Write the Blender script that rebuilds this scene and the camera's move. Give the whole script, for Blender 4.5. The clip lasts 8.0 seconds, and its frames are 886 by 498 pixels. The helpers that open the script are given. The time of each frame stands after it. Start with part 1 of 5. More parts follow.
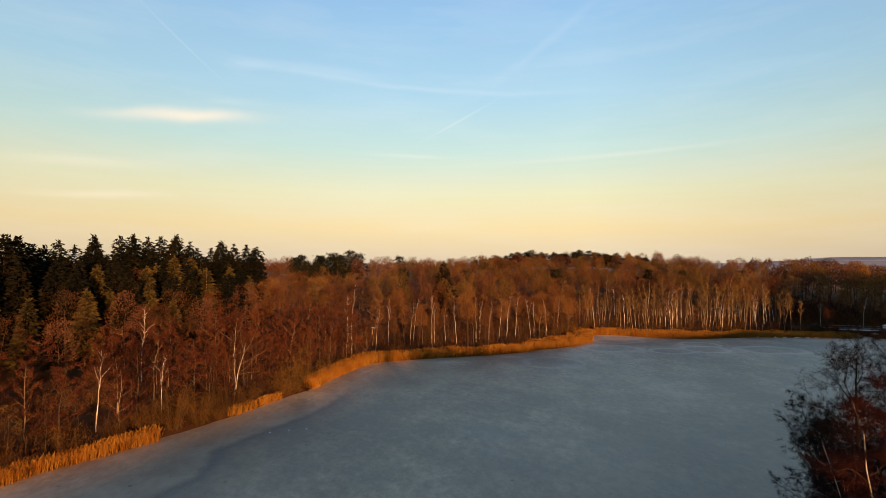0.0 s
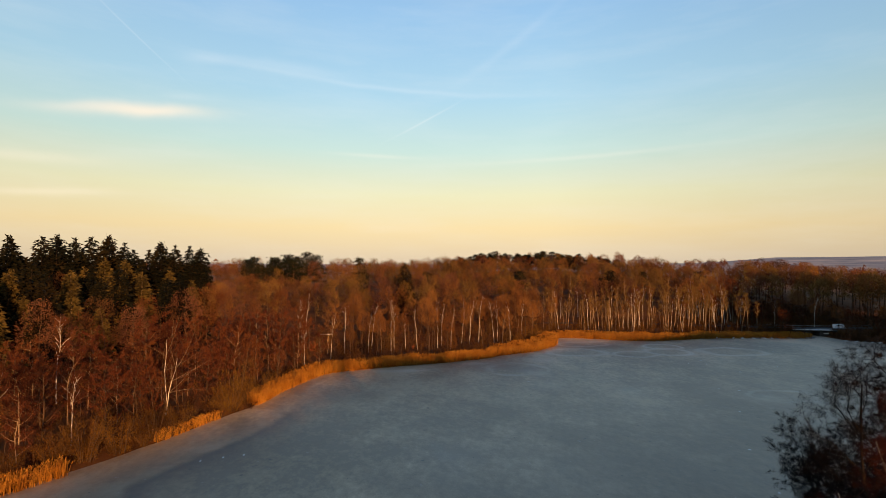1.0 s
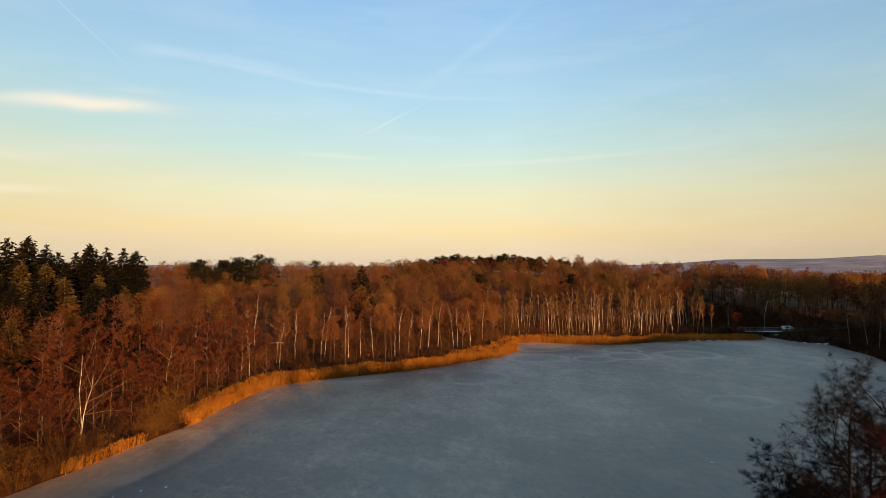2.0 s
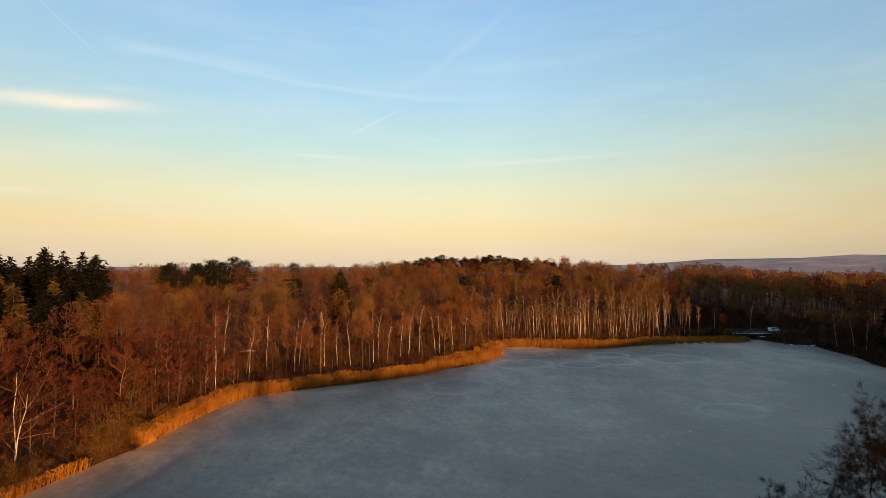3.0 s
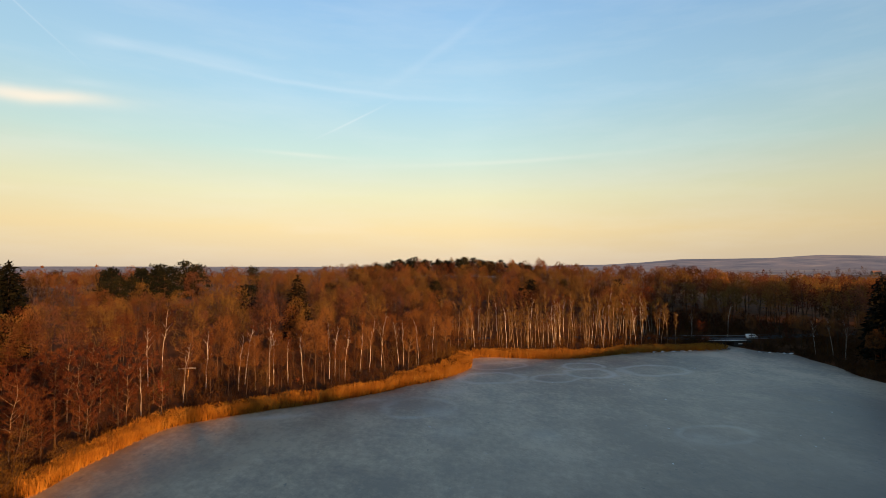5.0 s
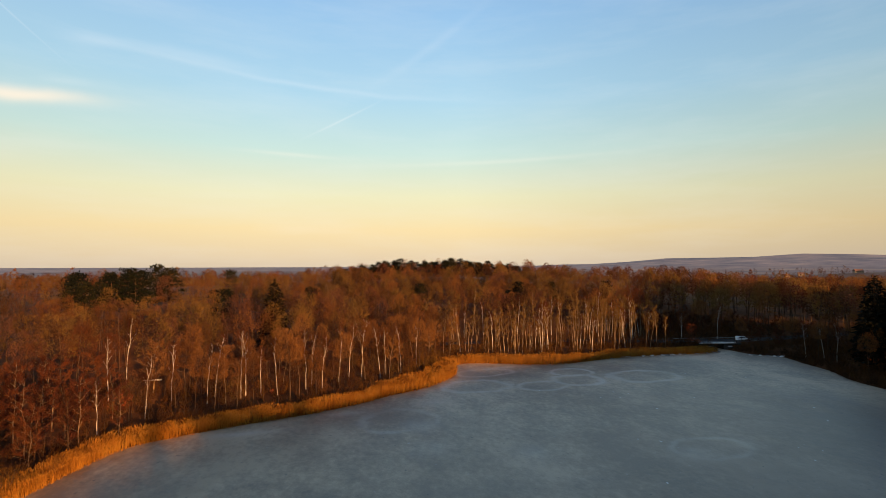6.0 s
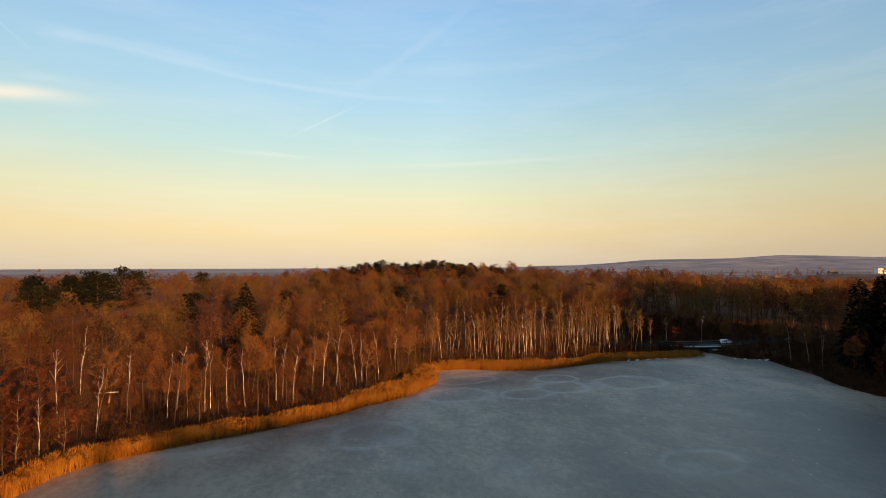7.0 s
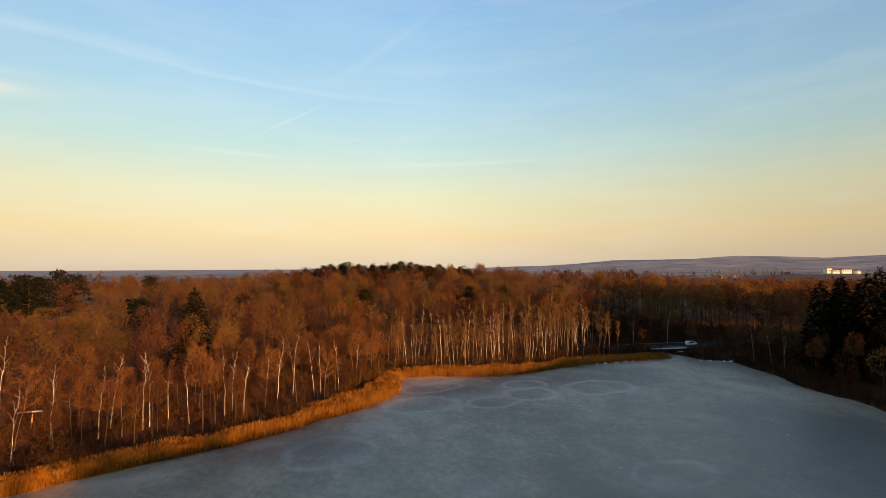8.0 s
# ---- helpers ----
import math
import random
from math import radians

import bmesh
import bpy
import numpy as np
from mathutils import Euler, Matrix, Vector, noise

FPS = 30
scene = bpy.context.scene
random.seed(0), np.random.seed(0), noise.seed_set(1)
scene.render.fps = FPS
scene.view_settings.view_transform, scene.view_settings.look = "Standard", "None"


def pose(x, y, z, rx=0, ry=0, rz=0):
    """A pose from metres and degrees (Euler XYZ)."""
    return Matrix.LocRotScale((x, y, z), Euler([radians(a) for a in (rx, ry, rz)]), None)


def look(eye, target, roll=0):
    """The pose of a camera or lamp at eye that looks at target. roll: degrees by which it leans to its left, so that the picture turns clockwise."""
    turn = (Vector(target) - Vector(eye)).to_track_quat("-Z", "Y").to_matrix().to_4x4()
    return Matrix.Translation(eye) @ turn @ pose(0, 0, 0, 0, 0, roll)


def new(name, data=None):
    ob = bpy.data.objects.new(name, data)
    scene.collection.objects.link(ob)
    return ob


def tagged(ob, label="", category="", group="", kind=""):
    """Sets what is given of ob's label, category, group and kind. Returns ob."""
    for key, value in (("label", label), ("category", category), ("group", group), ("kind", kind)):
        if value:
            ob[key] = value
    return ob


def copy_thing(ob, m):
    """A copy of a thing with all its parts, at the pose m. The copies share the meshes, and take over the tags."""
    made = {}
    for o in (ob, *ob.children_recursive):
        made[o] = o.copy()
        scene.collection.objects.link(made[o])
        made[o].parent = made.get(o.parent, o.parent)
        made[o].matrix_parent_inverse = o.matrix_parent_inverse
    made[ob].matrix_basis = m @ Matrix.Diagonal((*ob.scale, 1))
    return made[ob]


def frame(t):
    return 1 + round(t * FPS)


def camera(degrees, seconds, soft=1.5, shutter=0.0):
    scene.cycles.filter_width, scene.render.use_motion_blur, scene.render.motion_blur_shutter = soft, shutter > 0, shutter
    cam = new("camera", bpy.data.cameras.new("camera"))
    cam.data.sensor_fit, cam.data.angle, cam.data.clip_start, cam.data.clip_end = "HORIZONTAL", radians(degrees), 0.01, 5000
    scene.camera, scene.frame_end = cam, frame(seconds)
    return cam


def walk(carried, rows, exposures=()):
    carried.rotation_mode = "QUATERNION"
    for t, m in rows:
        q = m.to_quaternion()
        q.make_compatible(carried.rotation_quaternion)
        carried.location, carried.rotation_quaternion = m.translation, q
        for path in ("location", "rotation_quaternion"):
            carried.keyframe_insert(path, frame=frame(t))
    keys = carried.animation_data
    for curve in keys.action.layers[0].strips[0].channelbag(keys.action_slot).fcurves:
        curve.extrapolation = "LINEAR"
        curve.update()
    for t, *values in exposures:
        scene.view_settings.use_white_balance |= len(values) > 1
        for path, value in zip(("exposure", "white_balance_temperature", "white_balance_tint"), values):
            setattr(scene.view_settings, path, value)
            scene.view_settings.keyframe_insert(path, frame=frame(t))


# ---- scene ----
cam = camera(86.0, 8.0, soft=0.75)
PATH = [
    (0, (1.767, 3.488, 25.454), (1.826, 5.487, 25.507), 0.4),
    (0.5, (2.506, 6.466, 25.636), (2.614, 8.463, 25.691), 0.3),
    (1, (3.242, 9.595, 26.023), (3.449, 11.584, 26.079), 0.3),
    (1.5, (4.218, 11.966, 26.338), (4.519, 13.943, 26.398), 0.4),
    (3, (8.084, 19.259, 27.282), (8.495, 21.215, 27.348), 0.1),
    (3.5, (9.457, 21.192, 27.66), (9.901, 23.141, 27.727), 0.1),
    (4, (10.992, 23.465, 28.152), (11.472, 25.405, 28.22), -0.1),
    (4.5, (12.364, 25.849, 28.608), (12.85, 27.788, 28.674), 0.1),
    (6, (16.613, 32.895, 29.985), (17.157, 34.819, 30.049), -0.1),
    (6.5, (17.814, 35.073, 30.271), (18.38, 36.99, 30.338), -0.1),
    (7, (19.105, 37.601, 30.408), (19.712, 39.505, 30.477), -0.1),
    (7.5, (20.302, 40.318, 30.803), (20.966, 42.204, 30.867), -0.1),
    (8, (21.924, 42.255, 30.919), (22.652, 44.116, 30.991), -0.2),
]
walk(cam, [(t, look(eye, target, roll)) for t, eye, target, roll in PATH])

# ---- light and sky ----
SUN_AZ, SUN_EL = 160.0, 7.5          # degrees clockwise from +y, degrees above the horizon


def ramp(nt, fac, stops):
    n = nt.nodes.new("ShaderNodeValToRGB")
    e = n.color_ramp.elements
    while len(e) < len(stops):
        e.new(0.5)
    for k, (p, c) in zip(e, stops):
        k.position, k.color = p, (*c, 1)
    nt.links.new(fac, n.inputs[0])
    return n.outputs[0]


def calc(nt, op, a, b=0.0, c=0.0):
    n = nt.nodes.new("ShaderNodeMath")
    n.operation = op
    for k, v in enumerate((a, b, c)):
        if isinstance(v, (int, float)):
            n.inputs[k].default_value = v
        else:
            nt.links.new(v, n.inputs[k])
    return n.outputs[0]


def blend(nt, fac, a, b, mode="MIX"):
    n = nt.nodes.new("ShaderNodeMix")
    n.data_type, n.blend_type = "RGBA", mode
    for k, v in ((0, fac), (6, a), (7, b)):
        if isinstance(v, (int, float)):
            n.inputs[k].default_value = v
        elif isinstance(v, tuple):
            n.inputs[k].default_value = (*v, 1)
        else:
            nt.links.new(v, n.inputs[k])
    return n.outputs[2]


def noise_tex(nt, vec, scale, detail=3.0, rough=0.55):
    n = nt.nodes.new("ShaderNodeTexNoise")
    n.inputs["Scale"].default_value, n.inputs["Detail"].default_value, n.inputs["Roughness"].default_value = scale, detail, rough
    if vec is not None:
        nt.links.new(vec, n.inputs["Vector"])
    return n.outputs[0]


def make_world():
    w = bpy.data.worlds.new("sky")
    w.use_nodes = True
    nt = w.node_tree
    nt.nodes.clear()
    out, bg = nt.nodes.new("ShaderNodeOutputWorld"), nt.nodes.new("ShaderNodeBackground")
    nt.links.new(bg.outputs[0], out.inputs[0])
    sky = nt.nodes.new("ShaderNodeTexSky")
    sky.sky_type, sky.sun_disc = "NISHITA", False
    sky.sun_elevation, sky.sun_rotation = radians(SUN_EL), radians(SUN_AZ)
    co = nt.nodes.new("ShaderNodeTexCoord").outputs["Generated"]
    sep = nt.nodes.new("ShaderNodeSeparateXYZ")
    nt.links.new(co, sep.inputs[0])
    x, y, z = sep.outputs
    el = calc(nt, "MULTIPLY", calc(nt, "ARCSINE", z), 180 / math.pi)
    az = calc(nt, "MULTIPLY", calc(nt, "ARCTAN2", x, y), 180 / math.pi)
    warp = noise_tex(nt, co, 5.0, 4.0)
    # evening glow over the horizon, paling to blue above
    fac = calc(nt, "DIVIDE", calc(nt, "ADD", el, 2.0), 92.0)
    at = lambda d: (d + 2.0) / 92.0
    col = ramp(nt, fac, [(0.0, (0.10, 0.07, 0.05)), (at(-0.6), (0.72, 0.58, 0.43)), (at(1.0), (0.82, 0.65, 0.43)), (at(4.0), (0.96, 0.74, 0.40)), (at(8.0), (0.88, 0.83, 0.53)),
                         (at(13.0), (0.62, 0.80, 0.73)), (at(19.0), (0.45, 0.70, 0.85)), (at(28.0), (0.33, 0.57, 0.84)), (at(45.0), (0.14, 0.28, 0.55)), (1.0, (0.05, 0.11, 0.28))])
    nish = blend(nt, 1.0, sky.outputs[0], (0.1, 0.1, 0.1), "MULTIPLY")
    col = blend(nt, 0.08, col, nish)
    # lens falloff put into the sky: darker to both sides, most to the east
    side = ramp(nt, calc(nt, "DIVIDE", calc(nt, "ADD", az, 180.0), 360.0), [(0.0, (0.8, 0.8, 0.8)), (0.38, (0.86, 0.86, 0.86)), (0.44, (0.94, 0.94, 0.94)), (0.485, (0.99, 0.99, 0.99)), (0.55, (1, 1, 1)), (0.62, (0.82, 0.83, 0.85)), (0.69, (0.66, 0.67, 0.70)), (0.78, (0.66, 0.67, 0.70))])
    col = blend(nt, 1.0, col, side, "MULTIPLY")

    def streak(az0, el0, w_az, w_el, slope, gain, colour, wob):
        """A soft elongated cloud round one direction."""
        nonlocal col
        da = calc(nt, "SUBTRACT", az, az0)
        de = calc(nt, "SUBTRACT", calc(nt, "SUBTRACT", el, el0), calc(nt, "MULTIPLY", da, slope))
        de = calc(nt, "ADD", de, calc(nt, "MULTIPLY", calc(nt, "SUBTRACT", warp, 0.5), wob))
        q = calc(nt, "ADD", calc(nt, "POWER", calc(nt, "ABSOLUTE", calc(nt, "DIVIDE", da, w_az)), 2.0), calc(nt, "POWER", calc(nt, "ABSOLUTE", calc(nt, "DIVIDE", de, w_el)), 2.0))
        m = calc(nt, "MULTIPLY", calc(nt, "EXPONENT", calc(nt, "MULTIPLY", q, -1.0)), gain)
        col = blend(nt, m, col, colour)

    streak(-26.3, 14.9, 5.2, 0.62, 0.13, 0.78, (1.0, 0.86, 0.68), 1.6)
    streak(-30.5, 14.6, 5.0, 0.5, 0.14, 0.36, (0.98, 0.86, 0.72), 1.6)
    streak(-21.0, 21.0, 2.5, 0.5, 0.1, 0.15, (0.80, 0.86, 0.92), 1.5)
    streak(-23.0, 16.8, 2.2, 0.35, 0.1, 0.12, (0.92, 0.92, 0.88), 1.5)
    streak(-1.0, 20.1, 16.0, 0.28, -0.055, 0.17, (0.85, 0.90, 0.94), 1.0)
    streak(-12.0, 21.2, 7.0, 0.5, -0.03, 0.14, (0.85, 0.90, 0.94), 1.8)
    streak(3.6, 16.6, 3.2, 0.13, 0.52, 0.20, (0.92, 0.94, 0.92), 0.3)
    streak(14.0, 24.7, 6.0, 0.55, 0.62, 0.09, (0.82, 0.88, 0.94), 1.0)
    streak(-27.5, 22.0, 3.5, 0.10, -0.75, 0.12, (0.90, 0.93, 0.95), 0.2)
    streak(-36.0, 9.3, 6.0, 0.5, 0.03, 0.25, (1.0, 0.88, 0.66), 1.4)
    streak(-2.0, 12.5, 4.5, 0.22, -0.02, 0.22, (0.98, 0.92, 0.78), 0.5)
    streak(22.0, 12.1, 12.0, 0.25, 0.03, 0.18, (0.98, 0.92, 0.78), 0.5)
    streak(-34.0, 6.4, 5.0, 0.35, 0.06, 0.35, (1.0, 0.86, 0.62), 1.5)
    # thin high veil
    mp = nt.nodes.new("ShaderNodeMapping")
    mp.inputs["Scale"].default_value = (1.5, 1.5, 9.0)
    nt.links.new(co, mp.inputs[0])
    veil = ramp(nt, noise_tex(nt, mp.outputs[0], 2.2, 5.0, 0.6), [(0.45, (0, 0, 0)), (0.75, (1, 1, 1))])
    col = blend(nt, calc(nt, "MULTIPLY", veil, 0.12), col, (0.90, 0.90, 0.86))
    nt.links.new(col, bg.inputs[0])
    bg.inputs[1].default_value = 0.43
    scene.world = w


make_world()
scene.view_settings.exposure = 1.32
sun_data = bpy.data.lights.new("sun", "SUN")
sun_data.energy, sun_data.angle, sun_data.color = 5.0, radians(1.2), (1.0, 0.495, 0.18)
sun_ob = new("sun", sun_data)
a, e = radians(SUN_AZ), radians(SUN_EL)
sun_ob.matrix_world = look((0, 0, 80), (-100 * math.sin(a) * math.cos(e), -100 * math.cos(a) * math.cos(e), 80 - 100 * math.sin(e)))

# ---- materials ----


def material(name, c1, c2, scale=0.3, fine=None, rough=0.85, spec=0.2, c3=None, instance=0.0, island=0.0, bump=0.0, through_light=0.0):
    """Two colours mixed by coarse and fine grain; instance and island vary whole things and single pieces; through_light is the share of light that thin pieces let through."""
    m = bpy.data.materials.new(name)
    m.use_nodes = True
    nt = m.node_tree
    bsdf = nt.nodes["Principled BSDF"]
    geo = nt.nodes.new("ShaderNodeNewGeometry")
    fac = noise_tex(nt, geo.outputs["Position"], scale, 3.0)
    fac = calc(nt, "MULTIPLY_ADD", calc(nt, "SUBTRACT", fac, 0.5), 2.2, 0.5)
    if fine:
        fac = calc(nt, "ADD", fac, calc(nt, "MULTIPLY", calc(nt, "SUBTRACT", noise_tex(nt, geo.outputs["Position"], fine, 4.0), 0.5), 1.2))
    if instance:
        info = nt.nodes.new("ShaderNodeObjectInfo")
        fac = calc(nt, "ADD", fac, calc(nt, "MULTIPLY", calc(nt, "SUBTRACT", info.outputs["Random"], 0.5), instance))
    if island:
        fac = calc(nt, "ADD", fac, calc(nt, "MULTIPLY", calc(nt, "SUBTRACT", geo.outputs["Random Per Island"], 0.5), island))
    stops = [(0.0, c1), (1.0, c2)] if c3 is None else [(0.0, c1), (0.5, c2), (1.0, c3)]
    tone = ramp(nt, fac, stops)
    nt.links.new(tone, bsdf.inputs["Base Color"])
    bsdf.inputs["Roughness"].default_value = rough
    bsdf.inputs["Specular IOR Level"].default_value = spec
    if through_light:
        thin, mix = nt.nodes.new("ShaderNodeBsdfTranslucent"), nt.nodes.new("ShaderNodeMixShader")
        mix.inputs[0].default_value = through_light
        nt.links.new(tone, thin.inputs[0])
        nt.links.new(bsdf.outputs[0], mix.inputs[1])
        nt.links.new(thin.outputs[0], mix.inputs[2])
        nt.links.new(mix.outputs[0], nt.nodes["Material Output"].inputs["Surface"])
    if bump:
        b = nt.nodes.new("ShaderNodeBump")
        b.inputs["Strength"].default_value, b.inputs["Distance"].default_value = bump, 0.1
        nt.links.new(noise_tex(nt, geo.outputs["Position"], fine or scale * 8, 5.0), b.inputs["Height"])
        nt.links.new(b.outputs[0], bsdf.inputs["Normal"])
    return m


TWIG_RED = material("alder_twigs", (0.038, 0.0122, 0.0058), (0.084, 0.024, 0.01), 0.11, rough=0.9, spec=0.1, c3=(0.106, 0.0375, 0.0125), instance=1.0, island=0.3, through_light=0.42)
TWIG_BROWN = material("beech_twigs", (0.088, 0.0375, 0.0122), (0.152, 0.061, 0.0185), 0.09, rough=0.9, spec=0.1, c3=(0.196, 0.088, 0.0245), instance=1.0, island=0.3, through_light=0.42)
TWIG_OLIVE = material("olive_twigs", (0.076, 0.0405, 0.0125), (0.14, 0.075, 0.02), 0.09, rough=0.9, spec=0.1, c3=(0.185, 0.102, 0.026), instance=1.0, island=0.3, through_light=0.42)
TWIG_GOLD = material("golden_twigs", (0.074, 0.042, 0.013), (0.14, 0.076, 0.02), 0.09, rough=0.9, spec=0.1, c3=(0.185, 0.105, 0.026), instance=0.8, island=0.3, through_light=0.42)
TWIG_MAUVE = material("mauve_twigs", (0.062, 0.0255, 0.0155), (0.112, 0.044, 0.0245), 0.09, rough=0.9, spec=0.1, c3=(0.15, 0.065, 0.033), instance=1.0, island=0.3, through_light=0.42)
TWIG_DEEP = material("deep_brown_twigs", (0.024, 0.0115, 0.0055), (0.052, 0.0225, 0.0088), 0.09, rough=0.9, spec=0.1, c3=(0.082, 0.036, 0.0128), instance=1.0, island=0.3, through_light=0.42)
# the near alders' shade is put into these bark and twig colours
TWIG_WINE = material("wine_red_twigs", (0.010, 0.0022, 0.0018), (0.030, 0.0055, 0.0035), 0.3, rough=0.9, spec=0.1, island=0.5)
BARK_DARK = material("shade_dark_bark", (0.005, 0.0036, 0.0028), (0.018, 0.012, 0.0085), 0.8, 6.0, rough=0.9, spec=0.15, bump=0.4)
TWIG_DARK = material("shade_dark_twigs", (0.002, 0.001, 0.001), (0.006, 0.003, 0.002), 0.2, rough=0.9, spec=0.1, island=0.4)
BARK = material("brown_bark", (0.0301, 0.01892, 0.0129), (0.086, 0.0516, 0.0301), 0.6, 6.0, rough=0.95, spec=0.1, instance=0.5, bump=0.4)
# pole bark: the pale bark again, with the stand's sunlight put into its colour
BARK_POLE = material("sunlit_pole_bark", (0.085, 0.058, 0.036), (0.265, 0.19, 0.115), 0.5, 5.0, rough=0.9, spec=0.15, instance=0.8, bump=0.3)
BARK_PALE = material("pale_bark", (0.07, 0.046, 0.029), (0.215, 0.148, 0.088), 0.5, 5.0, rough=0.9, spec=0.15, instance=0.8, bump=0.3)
BIRCH = material("birch_bark", (0.11, 0.083, 0.064), (0.43, 0.385, 0.33), 0.9, 2.6, rough=0.75, spec=0.25, c3=(0.54, 0.5, 0.445), instance=0.4, bump=0.2)
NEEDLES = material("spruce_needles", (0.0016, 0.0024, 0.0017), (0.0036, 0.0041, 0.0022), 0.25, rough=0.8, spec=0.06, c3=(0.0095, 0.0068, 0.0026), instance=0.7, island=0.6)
LARCH = material("yellowed_needles", (0.03, 0.022, 0.007), (0.066, 0.046, 0.012), 0.25, rough=0.85, spec=0.15, c3=(0.104, 0.068, 0.018), instance=0.6, island=0.6, through_light=0.42)
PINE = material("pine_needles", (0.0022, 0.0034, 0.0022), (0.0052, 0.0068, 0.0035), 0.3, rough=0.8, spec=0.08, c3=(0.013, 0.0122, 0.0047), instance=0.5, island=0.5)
REED = material("dry_reed", (0.23, 0.088, 0.0095), (0.37, 0.158, 0.0160), 0.35, rough=0.7, spec=0.25, c3=(0.43, 0.218, 0.030), island=0.3, through_light=0.5)
SHRUB = material("shrub_twigs", (0.022, 0.010, 0.004), (0.065, 0.025, 0.007), 0.22, rough=0.9, spec=0.1, c3=(0.092, 0.041, 0.0085), instance=0.8, island=0.5, through_light=0.42)
OLIVE_SHRUB = material("olive_willow_twigs", (0.050, 0.024, 0.0060), (0.125, 0.058, 0.0105), 0.22, rough=0.9, spec=0.1, c3=(0.170, 0.090, 0.0145), instance=0.6, island=0.5, through_light=0.42)
LEAVES = material("withered_leaves", (0.18, 0.045, 0.020), (0.34, 0.085, 0.030), 0.4, rough=0.8, spec=0.1, island=0.6)
TORN_WOOD = material("torn_heartwood", (0.34, 0.20, 0.075), (0.52, 0.34, 0.14), 1.5, 9.0, rough=0.8, spec=0.2, bump=0.4)
CONCRETE = material("weathered_concrete", (0.07, 0.065, 0.06), (0.17, 0.16, 0.145), 0.5, 5.0, rough=0.9, bump=0.3)
SNOW = material("old_snow", (0.55, 0.5376, 0.528), (0.8, 0.7776, 0.7392), 0.8, 5.0, rough=0.75, spec=0.3, bump=0.5)
STEEL = material("galvanised_steel", (0.16, 0.165, 0.17), (0.28, 0.285, 0.29), 1.2, 8.0, rough=0.45, spec=0.5)
DULL_STEEL = material("dull_weathered_steel", (0.040, 0.042, 0.036), (0.075, 0.074, 0.064), 1.2, 8.0, rough=0.7, spec=0.3)
ASPHALT = material("grey_asphalt", (0.0132, 0.01045, 0.00825), (0.0231, 0.0187, 0.01485), 0.4, 9.0, rough=0.9, bump=0.2)
ROCK = material("shore_rock", (0.14, 0.13, 0.12), (0.36, 0.34, 0.32), 0.8, 6.0, rough=0.85, bump=0.4)
WHITE_PAINT = material("white_car_paint", (0.74, 0.74, 0.74), (0.82, 0.82, 0.81), 1.0, 8.0, rough=0.25, spec=0.5)
DARK_GLASS = material("dark_window_glass", (0.012, 0.014, 0.016), (0.020, 0.022, 0.025), 1.0, rough=0.08, spec=0.6)
RUBBER = material("black_rubber", (0.012, 0.012, 0.012), (0.028, 0.027, 0.026), 3.0, 20.0, rough=0.8)
PLASTER = material("white_plaster", (0.66, 0.63, 0.58), (0.82, 0.80, 0.76), 0.1, 1.5, rough=0.85)
ROOFTILE = material("brown_roof", (0.10, 0.06, 0.05), (0.19, 0.11, 0.08), 0.4, 3.0, rough=0.85)
LAMP_RED = material("red_lamp_lens", (0.25, 0.012, 0.010), (0.35, 0.02, 0.015), 4.0, rough=0.2, spec=0.5)


def ground_material():
    m = bpy.data.materials.new("leaf_litter_and_hazed_fields")
    m.use_nodes = True
    nt = m.node_tree
    bsdf = nt.nodes["Principled BSDF"]
    pos = nt.nodes.new("ShaderNodeNewGeometry").outputs["Position"]
    near = ramp(nt, noise_tex(nt, pos, 0.12, 5.0), [(0.3, (0.040, 0.016, 0.005)), (0.5, (0.105, 0.040, 0.012)), (0.7, (0.155, 0.065, 0.020))])
    near = blend(nt, calc(nt, "MULTIPLY", noise_tex(nt, pos, 2.5, 5.0), 0.6), near, (0.028, 0.013, 0.005))
    # distance: plough land, pasture and woods, haze put into their colour, blue-grey on the far ridge
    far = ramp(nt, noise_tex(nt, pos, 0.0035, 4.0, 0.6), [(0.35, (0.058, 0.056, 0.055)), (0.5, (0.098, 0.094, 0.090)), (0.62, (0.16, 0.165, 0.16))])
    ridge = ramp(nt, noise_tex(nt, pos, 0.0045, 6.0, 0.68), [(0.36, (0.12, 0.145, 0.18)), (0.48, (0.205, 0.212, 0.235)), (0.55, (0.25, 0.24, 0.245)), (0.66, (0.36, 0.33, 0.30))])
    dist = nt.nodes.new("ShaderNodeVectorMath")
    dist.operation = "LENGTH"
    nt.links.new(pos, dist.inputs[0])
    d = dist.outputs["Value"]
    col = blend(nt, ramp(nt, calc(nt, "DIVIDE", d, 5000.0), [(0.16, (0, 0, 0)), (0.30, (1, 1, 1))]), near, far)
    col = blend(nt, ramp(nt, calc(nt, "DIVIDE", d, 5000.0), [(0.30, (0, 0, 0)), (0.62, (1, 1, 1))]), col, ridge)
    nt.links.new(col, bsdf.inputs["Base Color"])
    bsdf.inputs["Roughness"].default_value, bsdf.inputs["Specular IOR Level"].default_value = 0.95, 0.1
    b = nt.nodes.new("ShaderNodeBump")
    b.inputs["Strength"].default_value, b.inputs["Distance"].default_value = 0.6, 0.15
    nt.links.new(noise_tex(nt, pos, 3.0, 5.0), b.inputs["Height"])
    nt.links.new(b.outputs[0], bsdf.inputs["Normal"])
    return m


